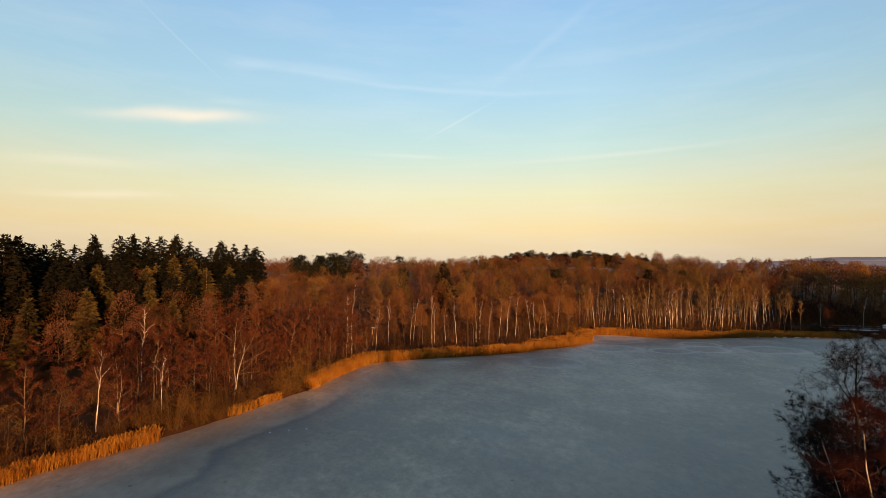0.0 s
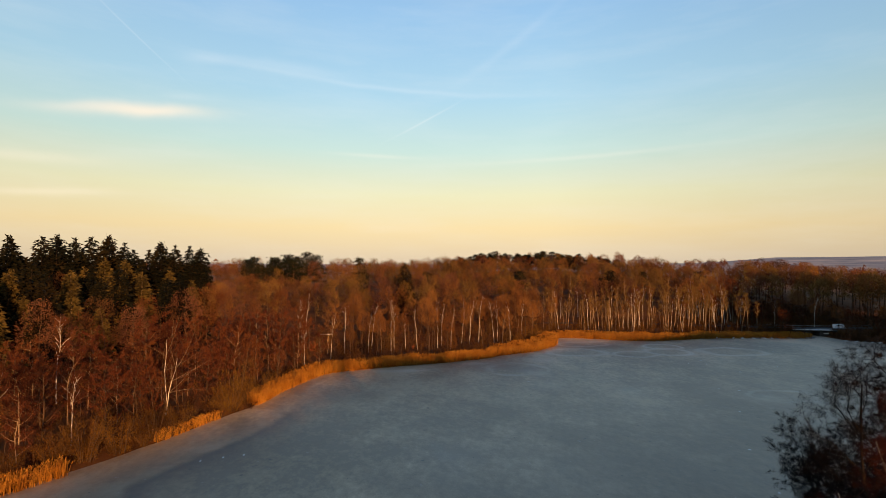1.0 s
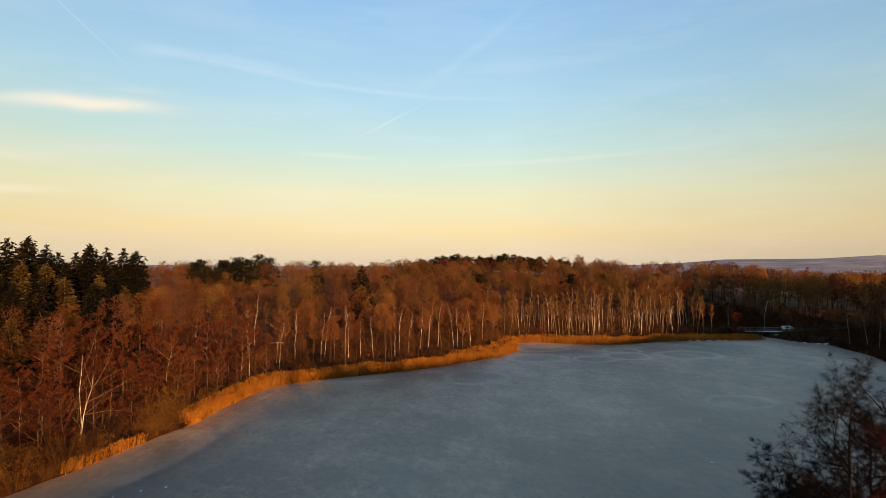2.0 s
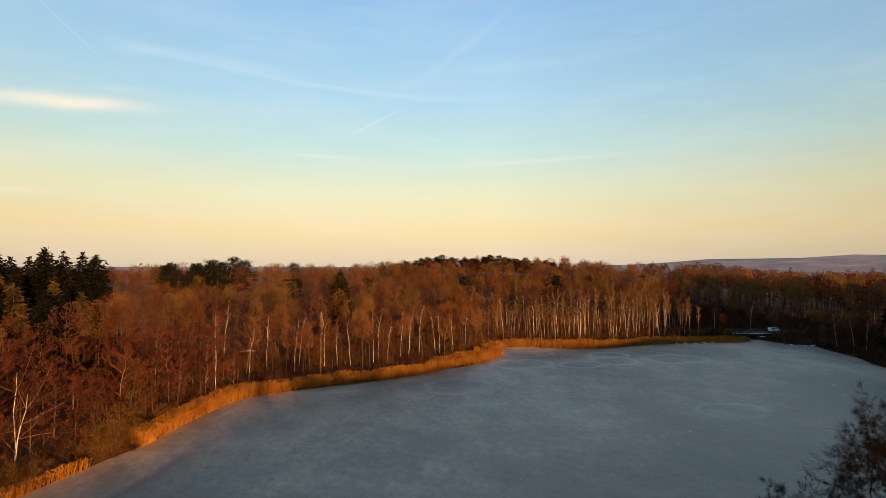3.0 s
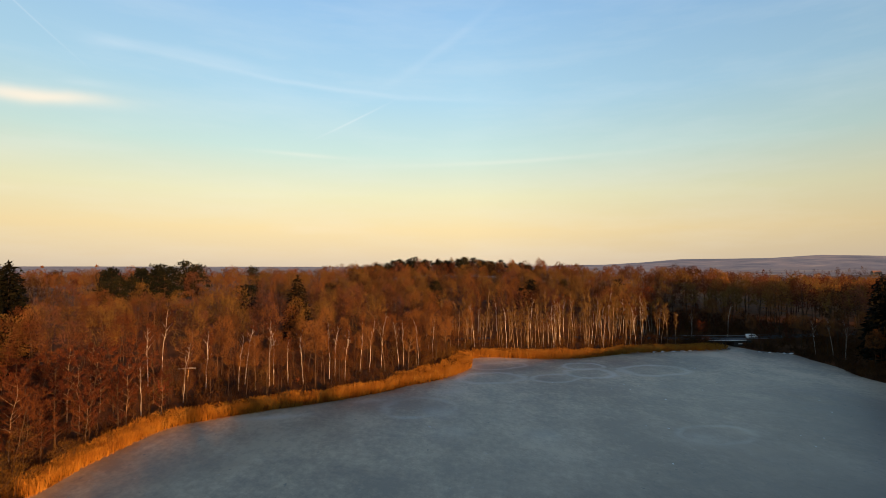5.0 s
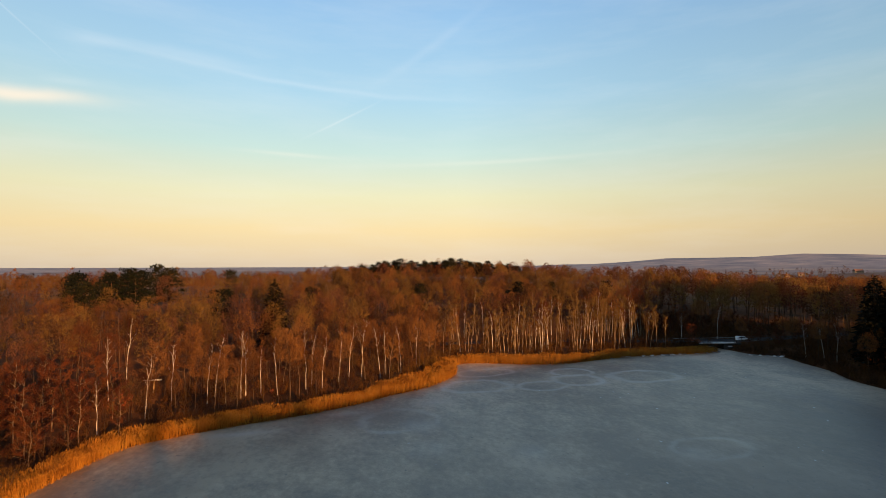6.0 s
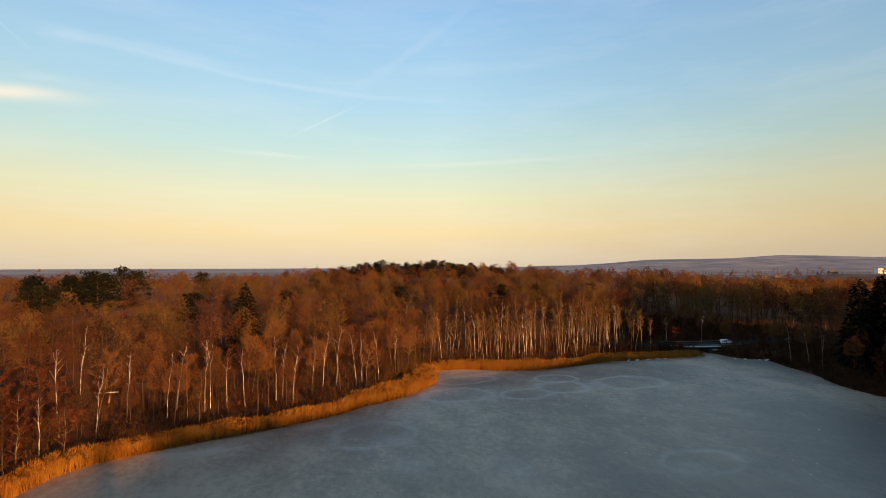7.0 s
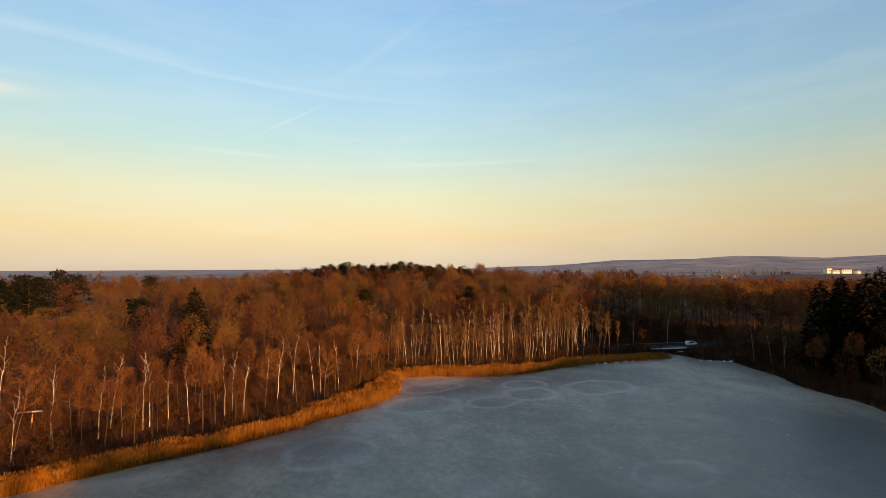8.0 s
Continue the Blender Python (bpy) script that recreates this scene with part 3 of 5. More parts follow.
def broadleaf(seed, h, base, spread, limbs=16, subs=4, twigs=1000, r0=0.16, lean=0.05, upright=0.8, twig_len=1.3, twig_w=0.05, sides=7, dome=0.5):
    """A bare tree: wood (trunk and limbs) and the fine twigs of its crown."""
    rng = np.random.default_rng(seed)
    n = 9
    t = np.linspace(0, 1, n)
    sway = np.cumsum(rng.normal(size=(n, 2)) * 0.018 * h, 0) * t[:, None]
    dirn = rng.normal(size=2)
    dirn /= np.linalg.norm(dirn)
    trunk = np.column_stack([sway + np.outer(t ** 1.3, dirn * lean * h), t * h - 0.4])
    paths = [(trunk * np.array([1, 1, 0.94]), r0 * (1 - 0.96 * t) + 0.006)]
    minor = []
    trunk = trunk.copy()
    trunk[:, 2] *= 0.93
    tips, ways = [], []

    def along(p, q):
        k = q * (len(p) - 1)
        i = min(int(k), len(p) - 2)
        return p[i] + (p[i + 1] - p[i]) * (k - i)

    for k in range(limbs):
        q = base + (0.97 - base) * ((k + rng.random()) / limbs)
        start = along(trunk, q)
        az = k * 2.4 + rng.normal() * 0.5
        rel = (q - base) / (1 - base)
        ln = spread * (0.38 + 0.62 * math.sin(math.pi * min(1.0, 0.22 + 0.78 * rel))) * rng.uniform(0.75, 1.2)
        up = upright * rng.uniform(0.6, 1.3) * (1.0 if rel < 0.7 else 0.7)
        out = np.array([math.cos(az), math.sin(az), up])
        out /= np.linalg.norm(out)
        s = np.linspace(0, 1, 5)
        limb = start + np.outer(s * ln, out) + np.cumsum(rng.normal(size=(5, 3)) * 0.06 * ln, 0) * s[:, None]
        limb[:, 2] += 0.18 * ln * s ** 2
        rl = r0 * (1 - 0.85 * q) * 0.55 + 0.012
        paths.append((limb, rl * (1 - 0.8 * s) + 0.006))
        tips += [along(limb, u) for u in (0.55, 0.75, 0.95)]
        ways += [out] * 3
        for _ in range(subs):
            u = rng.uniform(0.25, 0.95)
            st = along(limb, u)
            w = out + rng.normal(size=3) * 0.6
            w[2] += 0.25
            w /= np.linalg.norm(w)
            l2 = ln * rng.uniform(0.25, 0.5)
            s3 = np.linspace(0, 1, 3)
            br = st + np.outer(s3 * l2, w) + rng.normal(size=(3, 3)) * 0.05 * l2 * s3[:, None]
            minor.append(br)
            for u2 in (0.4, 0.7, 1.0):
                tips.append(along(br, u2 * 0.999))
                ways.append(w)
    # twigs all along the outer wood, thickest towards its ends
    wood = [q for q, _ in paths[1:]] + minor
    segs_a = np.concatenate([q[:-1][len(q) // 3:] for q in wood])
    segs_b = np.concatenate([q[1:][len(q) // 3:] for q in wood])
    pick = rng.integers(0, len(segs_a), twigs)
    run = segs_b[pick] - segs_a[pick]
    start = segs_a[pick] + run * rng.random(twigs)[:, None] + rng.normal(size=(twigs, 3)) * 0.22 * twig_len
    heart = np.array([*trunk[-1][:2] * 0.7, h * (base + (1 - base) * 0.40)])
    away = start - heart
    away /= np.linalg.norm(away, axis=1)[:, None] + 0.2
    run = run / (np.linalg.norm(run, axis=1)[:, None] + 1e-6)
    way = run * 0.45 + away * 0.5 + rng.normal(size=(twigs, 3)) * 0.6 + np.array([0, 0, 0.12])
    length = rng.uniform(0.45, 1.0, twigs) * twig_len
    m0, m1 = np.array([q[0] for q in minor]), np.array([q[-1] for q in minor])
    start, way = np.concatenate([start, m0]), np.concatenate([way, m1 - m0])
    length = np.concatenate([length, np.linalg.norm(m1 - m0, axis=1)])
    # the crown keeps to a dome
    way = way / (np.linalg.norm(way, axis=1)[:, None] + 1e-6)
    mid, rad = np.array([*trunk[-1][:2] * 0.6, h * (base + (1 - base) * 0.5)]), np.array([spread * 1.05, spread * 1.05, h * (1 - base) * 0.5])
    if dome > 0.9:
        # fine twigs crowd on the outside of the crown
        rel = (start - mid) / rad + rng.normal(size=start.shape) * 0.16
        rel[:, 2] = np.where(rel[:, 2] < -0.45, -0.9 - rel[:, 2], rel[:, 2])
        r = np.linalg.norm(rel, axis=1)[:, None] + 1e-6
        out = rel / r
        lump = 0.86 + 0.10 * np.sin(out[:, :1] * 5.0 + seed) * np.cos(out[:, 1:2] * 5.0 - seed) + 0.06 * np.sin(out[:, 2:] * 9.0)
        start = mid + out * (0.26 + 0.66 * np.clip(r, 0, 1) ** 0.8) * lump * rad
        way = out * 0.45 + way * 0.5 + rng.normal(size=way.shape) * 0.5 + np.array([0, 0, 0.2])
        length = length * np.where(np.arange(len(length)) < twigs, 0.68, 0.8)
        way /= np.linalg.norm(way, axis=1)[:, None]
    end = start + way * length[:, None]
    off = np.linalg.norm((end - mid) / rad, axis=1)[:, None]
    start = start - np.where(off > 1, (end - mid) * (1 - 1 / np.maximum(off, 1)), 0) * dome
    crown = slivers(rng, start, way, length, np.concatenate([rng.uniform(0.6, 1.4, twigs) * twig_w, np.full(len(m0), twig_w * 1.5)]))
    return tubes(paths[:1], sides), tubes(paths[1:], 3), crown


def spruce(seed, h, radius, boughs=210, low=0.08, droop=0.35, taper=0.9):
    """A conifer: trunk, and tiers of drooping boughs of needles that narrow to a pointed top."""
    rng = np.random.default_rng(seed)
    t = np.linspace(0, 1, 6)
    trunk = np.column_stack([rng.normal(size=(6, 2)) * 0.05, t * h - 0.4])
    wood = tubes([(trunk, 0.22 * (1 - 0.93 * t) + 0.01)], 6)
    b, w, l, wd = [], [], [], []
    for k in range(boughs):
        q = low + (0.985 - low) * (1 - (1 - 0.995 * (k + rng.random()) / boughs) ** 0.72)
        az = k * 2.4 + rng.normal() * 0.3
        lobe = 1 + 0.13 * math.sin(2 * az + seed) + 0.10 * math.sin(3 * az - 2 * seed + 9 * q)
        lm = (radius * (1 - q) ** taper + 0.2) * lobe * rng.uniform(0.78, 1.15)
        out = np.array([math.cos(az), math.sin(az), 0.0])
        size = 0.55 + 0.45 * min(1, 2.2 * (1 - q))
        for s in (0.15, 0.4, 0.62, 0.8, 0.95):
            p = np.array([0, 0, q * h]) + out * lm * s + np.array([0, 0, -droop * lm * s * s + 0.14 * lm * s])
            b.append(p + rng.normal(size=3) * 0.15 * size)
            side = np.array([-out[1], out[0], 0]) * rng.normal() * 0.55
            w.append(out * 0.9 + side + np.array([0, 0, 0.10 - 0.35 * s + rng.normal() * 0.22]))
            l.append(rng.uniform(0.9, 1.6) * size * (1.15 - 0.3 * s))
            wd.append(rng.uniform(0.55, 1.05) * size)
    for k in range(40):
        b.append(np.array([*rng.normal(size=2) * 0.22, h - rng.uniform(0.1, 2.2)]))
        w.append(np.array([*rng.normal(size=2) * 0.8, 0.75]))
        l.append(rng.uniform(0.5, 0.95))
        wd.append(rng.uniform(0.25, 0.5))
    return wood, None, slivers(rng, np.array(b), np.array(w), np.array(l), np.array(wd))


def pine(seed, h, spread, clumps=26, needles=48):
    """A pine: bare stem, bent limbs and flat tufts of needles in its upper half."""
    rng = np.random.default_rng(seed)
    t = np.linspace(0, 1, 7)
    trunk = np.column_stack([np.cumsum(rng.normal(size=(7, 2)) * 0.12, 0), t * h * 0.95 - 0.4])
    paths, b, w = [], [], []
    for k in range(clumps):
        q = 0.26 + 0.74 * (k + rng.random()) / clumps
        i = min(int(q * 6), 5)
        st = trunk[i] + (trunk[i + 1] - trunk[i]) * (q * 6 - i)
        az = k * 2.4 + rng.normal() * 0.4
        ln = spread * rng.uniform(0.5, 1.1) * (1.05 - 0.8 * ((q - 0.26) / 0.74) ** 2)
        end = st + np.array([math.cos(az) * ln, math.sin(az) * ln, ln * rng.uniform(0.05, 0.45)])
        mid = (st + end) / 2 + np.array([0, 0, -0.1 * ln])
        paths.append((np.array([st, mid, end]), np.array([0.06, 0.045, 0.02])))
        c = end + rng.normal(size=(needles, 3)) * np.array([0.62, 0.62, 0.26]) * (0.6 + 0.16 * spread)
        b.append(c)
        w.append((c - end) * 0.5 + rng.normal(size=(needles, 3)) * 0.5 + np.array([0, 0, 0.5]))
    b, w = np.concatenate(b), np.concatenate(w)
    n = len(b)
    return tubes([(trunk, 0.2 * (1 - 0.8 * t) + 0.02)], 6), tubes(paths, 4), slivers(rng, b, w, rng.uniform(0.45, 0.95, n), rng.uniform(0.34, 0.62, n))


def bush(seed, h, spread, stems=12, twigs=520, w=0.06, reach=0.33):
    rng = np.random.default_rng(seed)
    paths, tips, ways = [], [], []
    for _ in range(stems):
        az, rr = rng.uniform(0, 6.28), rng.uniform(0.05, 0.3) * spread
        out = np.array([math.cos(az), math.sin(az), 0])
        s = np.linspace(0, 1, 4)
        p = out * rr + np.outer(s, out * spread * rng.uniform(0.2, 0.75)) + np.outer(s ** 0.8 * h * rng.uniform(0.55, 1.0), [0, 0, 1.0])
        p[0, 2] -= 0.2
        paths.append((p, 0.03 * (1 - 0.8 * s) + 0.006))
        for k in (1, 2, 3):
            tips.append(p[k])
            ways.append(p[k] - p[k - 1])
        tips.append((p[0] + p[1]) / 2)
        ways.append(out + np.array([0, 0, 0.4]))
    tips, ways = np.array(tips), np.array(ways)
    k = rng.integers(0, len(tips), twigs)
    wd = ways[k] / np.linalg.norm(ways[k], axis=1)[:, None]
    return tubes(paths, 3), None, slivers(rng, tips[k] + rng.normal(size=(twigs, 3)) * 0.09 * spread, wd * 0.7 + rng.normal(size=(twigs, 3)) * 0.75 + np.array([0, 0, 0.2]), rng.uniform(0.4, 1.1, twigs) * reach * h, rng.uniform(0.6, 1.4, twigs) * w)


def lots_of(tree, bark, leaf):
    trunk, limb, crown = tree
    out = [(*trunk, bark)]
    if limb is not None:
        out.append((*limb, bark))
    return out + [(*crown, leaf)]


def planted(name, tree, bark, leaf, label, category, group):
    """A tree as a thing: an Empty at its foot with trunk, limbs and crown."""
    ob = tagged(new(name), label, category, group)
    trunk, limb, crown = tree
    lots("trunk", [(*trunk, bark)] + ([(*limb, bark)] if limb is not None else []), ob)
    lots("crown", [(*crown, leaf)], ob)
    return ob


class Kind:
    """A kind of tree with some forms that are planted again and again."""

    def __init__(self, name, forms, bark, leaf, label, category, group):
        self.name, self.forms, self.bark, self.leaf = name, forms, bark, leaf
        self.tags, self.first, self.count = (label, category, group), {}, 0

    def plant(self, x, y, z, turn, size, form=None, tilt=0.0):
        k = self.count % len(self.forms) if form is None else form
        self.count += 1
        m = pose(x, y, z - 0.1, tilt, 0, turn) @ Matrix.Diagonal((size, size, size, 1))
        if k in self.first:
            return copy_thing(self.first[k], m)
        ob = planted(self.name, self.forms[k], self.bark, self.leaf, *self.tags)
        ob.matrix_basis = m
        self.first[k] = ob
        return ob


ALDER = Kind("alder_tree", [broadleaf(s, 13.5, 0.16, 2.8, 18, 3, 1500, 0.12, 0.03, 0.7, 0.66, 0.095) for s in range(10, 14)], BARK, TWIG_RED,
             "bare alder with a reddish-brown twiggy crown by the lake", "tree", "trees on the bank")
ALDER_PALE = Kind("alder_tree", [broadleaf(s, 13.5, 0.24, 2.6, 16, 3, 1500, 0.10, 0.05, 0.75, 0.66, 0.085) for s in range(14, 18)], BARK_PALE, TWIG_RED,
                  "bare alder with a thin sunlit stem and reddish crown", "tree", "trees on the bank")
BEECH = Kind("beech_tree", [broadleaf(s, 17.5, 0.36, 3.5, 18, 3, 2300, 0.17, 0.02, 0.5, 0.95, 0.095, 7, 0.95) for s in range(20, 26)], BARK, TWIG_BROWN,
             "tall bare beech with a wide brown twiggy crown", "tree", "trees on the bank")
TALL_BROWN = Kind("aspen_tree", [broadleaf(s, 16.0, 0.34, 3.1, 17, 3, 1900, 0.13, 0.05, 0.7, 0.9, 0.09, 7, 0.95) for s in range(130, 136)], BARK, TWIG_BROWN,
                  "bare aspen with a grey-brown stem and fine rounded crown", "tree", "trees on the bank")
TALL = Kind("aspen_tree", [broadleaf(s, 16.5, 0.46, 2.7, 16, 3, 1900, 0.12, 0.05, 0.8, 0.95, 0.045) for s in range(110, 117)], BARK_PALE, TWIG_BROWN,
            "slender bare aspen with a pale stem and thin crown", "tree", "trees on the bank")
BIRCHES = Kind("birch_tree", [broadleaf(s, 16.0, 0.50, 2.1, 10, 4, 900, 0.12, 0.06, 1.6, 0.9, 0.04) for s in range(30, 37)], BIRCH, TWIG_RED,
               "slender bare birch with a sunlit white trunk", "birch", "birches along the shore")
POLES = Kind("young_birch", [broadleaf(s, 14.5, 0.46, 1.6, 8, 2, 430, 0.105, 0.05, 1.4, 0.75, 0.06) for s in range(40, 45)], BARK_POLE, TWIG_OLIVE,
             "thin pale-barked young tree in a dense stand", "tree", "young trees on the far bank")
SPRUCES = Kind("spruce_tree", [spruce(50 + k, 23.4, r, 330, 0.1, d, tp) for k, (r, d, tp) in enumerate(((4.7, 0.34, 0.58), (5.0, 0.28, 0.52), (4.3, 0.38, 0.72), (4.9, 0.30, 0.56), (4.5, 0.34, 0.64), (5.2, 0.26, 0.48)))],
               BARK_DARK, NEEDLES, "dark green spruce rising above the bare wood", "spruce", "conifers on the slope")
LARCHES = Kind("larch_tree", [spruce(s, 19.0, 3.8, 330, 0.12, 0.25, 0.62) for s in range(60, 63)], BARK_PALE, LARCH, "yellow-brown sunlit conifer among dark spruces", "conifer", "conifers on the slope")
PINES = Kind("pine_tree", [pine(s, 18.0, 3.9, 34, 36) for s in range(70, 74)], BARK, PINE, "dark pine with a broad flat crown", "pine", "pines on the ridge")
BUSHES = Kind("willow_bush", [bush(s, 3.0, 2.3, 12, 460, 0.075, 0.17) for s in range(80, 84)], BARK, SHRUB, "brown leafless willow bush at the water's edge", "bush", "bushes on the bank")

rng = np.random.default_rng(5)


def scatter(count, x0, x1, y0, y1, gap, dmin, dmax, taken, test=None):
    """Random places on land, at least gap apart, dmin to dmax from the shore."""
    c = rng.uniform((x0, y0), (x1, y1), (count * 12, 2))
    d = from_shore(c)
    ok = (d > dmin) & (d < dmax)
    if test is not None:
        ok &= test(c[:, 0], c[:, 1])
    out = []
    for p in c[ok]:
        near = taken[-1500:]
        if near and np.min(np.hypot(*(np.array(near) - p).T)) < gap:
            continue
        taken.append(p)
        out.append(p)
        if len(out) >= count:
            break
    return np.array(out).reshape(-1, 2)


def road_y(x):
    """Middle line of the road on the far bank."""
    return 193.0 - 23.0 * smooth(70, 175, x)


def clear_of_road(x, y):
    return (np.abs(y - road_y(x)) > 6.0) | (x < 60)


taken = []
# birches that stand out along the shore: x, y, size, form, turn, tilt
STANDING = [(-21.5, 142.5, 0.95, 0, 60, 3), (-22.6, 156, 1.0, 1, 10, 0), (-9.6, 140, 0.9, 2, 200, 0), (-3.4, 141.5, 0.85, 3, 30, 0), (-2.7, 146, 0.9, 4, 80, 0), (2.8, 144, 1.0, 5, 140, 2),
            (3.6, 145.5, 0.95, 6, 250, 0), (6.8, 144.5, 0.75, 0, 0, 0), (10.2, 145, 0.85, 1, 90, -8), (16.2, 147.5, 1.05, 2, 0, 0), (17.5, 149, 0.9, 6, 60, 0), (19.7, 145, 1.0, 3, 45, 0),
            (23.8, 152, 1.05, 4, 300, -4), (26.3, 152.5, 0.95, 5, 0, 0), (29.8, 156, 1.05, 6, 20, 0), (34.3, 154.5, 0.95, 0, 100, -3), (36.0, 157, 0.95, 2, 0, -3), (40.4, 158, 0.85, 1, 240, 0),
            (46.5, 167, 1.0, 3, 10, -5), (-45.3, 73, 0.85, 6, 0, 0), (-38.4, 77, 0.75, 0, 0, 0), (-52, 95, 1.0, 1, 0, 0),
            (-18, 128, 0.7, 2, 30, -3), (-12.5, 134, 0.8, 5, 10, 0), (148.5, 178, 0.9, 2, 0, 0), (128, 184, 0.95, 3, 0, 0),
            (168, 181, 0.95, 5, 0, 0), (166.5, 146, 0.8, 0, 40, 0), (168, 141.5, 0.85, 4, 120, -3), (170.5, 139.5, 0.8, 6, 210, 0), (166, 136.5, 0.75, 1, 300, 3)]
for bx, by, size, form, turn, tilt in STANDING:
    taken.append(np.array([bx, by]))
    BIRCHES.plant(bx, by, float(land([(bx, by)])[0]), turn, size, form, tilt)

# front rows of the near bank
front = scatter(85, -75, -12, 55, 135, 3.4, 3.5, 26, taken)
for (px, py), pz in zip(front, land(front)):
    (ALDER_PALE if rng.random() < 0.5 else ALDER).plant(px, py, pz, rng.uniform(0, 360), rng.uniform(0.8, 1.1))
front = scatter(85, -14, 62, 126, 200, 3.4, 7, 26, taken)
for (px, py), pz in zip(front, land(front)):
    (BEECH, TALL_BROWN, TALL_BROWN, TALL)[int(rng.integers(4))].plant(px, py, pz, rng.uniform(0, 360), rng.uniform(0.72, 1.05))
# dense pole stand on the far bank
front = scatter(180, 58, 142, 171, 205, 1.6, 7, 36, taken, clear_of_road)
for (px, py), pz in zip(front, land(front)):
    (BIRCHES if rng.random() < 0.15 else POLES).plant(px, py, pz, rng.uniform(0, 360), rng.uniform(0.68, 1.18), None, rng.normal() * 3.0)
# the shaded east bank
front = scatter(60, 135, 185, 95, 205, 4.0, 4, 26, taken, lambda x, y: clear_of_road(x, y) & ((y > 130) | (x > 156) & (y > 116)))
for (px, py), pz in zip(front, land(front)):
    (BEECH if rng.random() < 0.5 else ALDER).plant(px, py, pz, rng.uniform(0, 360), rng.uniform(0.65, 0.92))
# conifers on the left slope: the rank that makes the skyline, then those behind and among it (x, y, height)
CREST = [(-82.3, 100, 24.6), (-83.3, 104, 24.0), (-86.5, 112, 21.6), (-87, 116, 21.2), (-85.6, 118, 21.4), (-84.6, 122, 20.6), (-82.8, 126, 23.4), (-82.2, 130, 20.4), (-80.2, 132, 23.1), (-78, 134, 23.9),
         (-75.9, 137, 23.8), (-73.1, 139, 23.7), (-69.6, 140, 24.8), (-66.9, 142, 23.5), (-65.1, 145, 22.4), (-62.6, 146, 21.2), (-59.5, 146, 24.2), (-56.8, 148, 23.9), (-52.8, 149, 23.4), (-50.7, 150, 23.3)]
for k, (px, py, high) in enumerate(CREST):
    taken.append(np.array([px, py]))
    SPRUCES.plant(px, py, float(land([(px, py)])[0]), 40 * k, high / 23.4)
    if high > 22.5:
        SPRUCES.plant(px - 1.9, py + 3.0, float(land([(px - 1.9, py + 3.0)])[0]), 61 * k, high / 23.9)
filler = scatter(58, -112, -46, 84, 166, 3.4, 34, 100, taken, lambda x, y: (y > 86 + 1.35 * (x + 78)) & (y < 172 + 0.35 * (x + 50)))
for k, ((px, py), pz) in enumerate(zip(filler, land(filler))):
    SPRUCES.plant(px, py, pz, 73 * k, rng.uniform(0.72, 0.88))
# dark conifers on the shaded east bank
for k, (px, py, high) in enumerate([(163, 124.5, 25.5), (166, 121, 26.5), (169, 117, 27.5), (173, 121, 27.0), (167, 127, 23.5), (177, 115, 28.0), (181, 120, 27.5), (171.5, 125, 26.0)]):
    taken.append(np.array([px, py]))
    SPRUCES.plant(px, py, float(land([(px, py)])[0]), 57 * k, high / 24.0)
for k, (px, py, size) in enumerate([(-62, 114, 0.8), (-66, 120, 0.95), (-58, 122, 0.9), (-63, 128, 1.05), (-57, 131, 1.0), (-52, 136, 0.95), (-68, 110, 0.9), (-73, 113, 1.0), (-49, 140, 0.95), (-57, 115, 0.8),
                                    (-66, 100, 0.85), (-70, 91, 0.85), (-70, 127, 1.1), (-66, 132, 1.12), (-60, 136, 1.1), (-74, 121, 1.05), (-76, 107, 0.95), (-55, 141, 1.05), (-71, 133, 1.15), (-64, 137, 1.1)]):
    taken.append(np.array([px, py]))
    LARCHES.plant(px, py, float(land([(px, py)])[0]), 70 * k, size)
# pines on the ridges
for k in range(98):
    px = rng.uniform(32, 150)
    py = 338 - 0.22 * px + rng.normal() * 6
    PINES.plant(px, py, float(land([(px, py)])[0]), 50 * k, rng.uniform(0.72, 0.92))
# the mound of old pines in the west wood, and single ones: x, y, height of the top above the ice
MOUND = [(-48, 201, 26.8), (-52, 206, 27.6), (-44, 207, 28.8), (-40, 211, 30.2), (-36.5, 213, 30.8), (-33, 216, 30.2), (-46, 213, 29.0), (-55, 212, 27.2), (-42, 218, 30.0), (-30, 219, 28.8), (-58, 217, 28.0), (-50, 198, 24.0),
         (-45, 203, 26.5), (-37, 208, 27.5), (-8.8, 198, 22.8), (-12.5, 201, 22.0)]
for k, (px, py, top) in enumerate(MOUND):
    taken.append(np.array([px, py]))
    foot = float(land([(px, py)])[0])
    PINES.plant(px, py, foot, 50 * k, (top + 2.9 - foot) / 17.4)
SPRUCES.plant(7.2, 178.0, float(land([(7.2, 178.0)])[0]), 30, 0.88)
taken.append(np.array([7.2, 178.0]))
for k, (px, py) in enumerate([(96, 215), (104, 222), (124, 230), (150, 225), (168, 112), (172, 118), (178, 108), (60, 220), (18, 215), (-12, 232)]):
    PINES.plant(px, py, float(land([(px, py)])[0]), 33 * k, rng.uniform(0.95, 1.2))


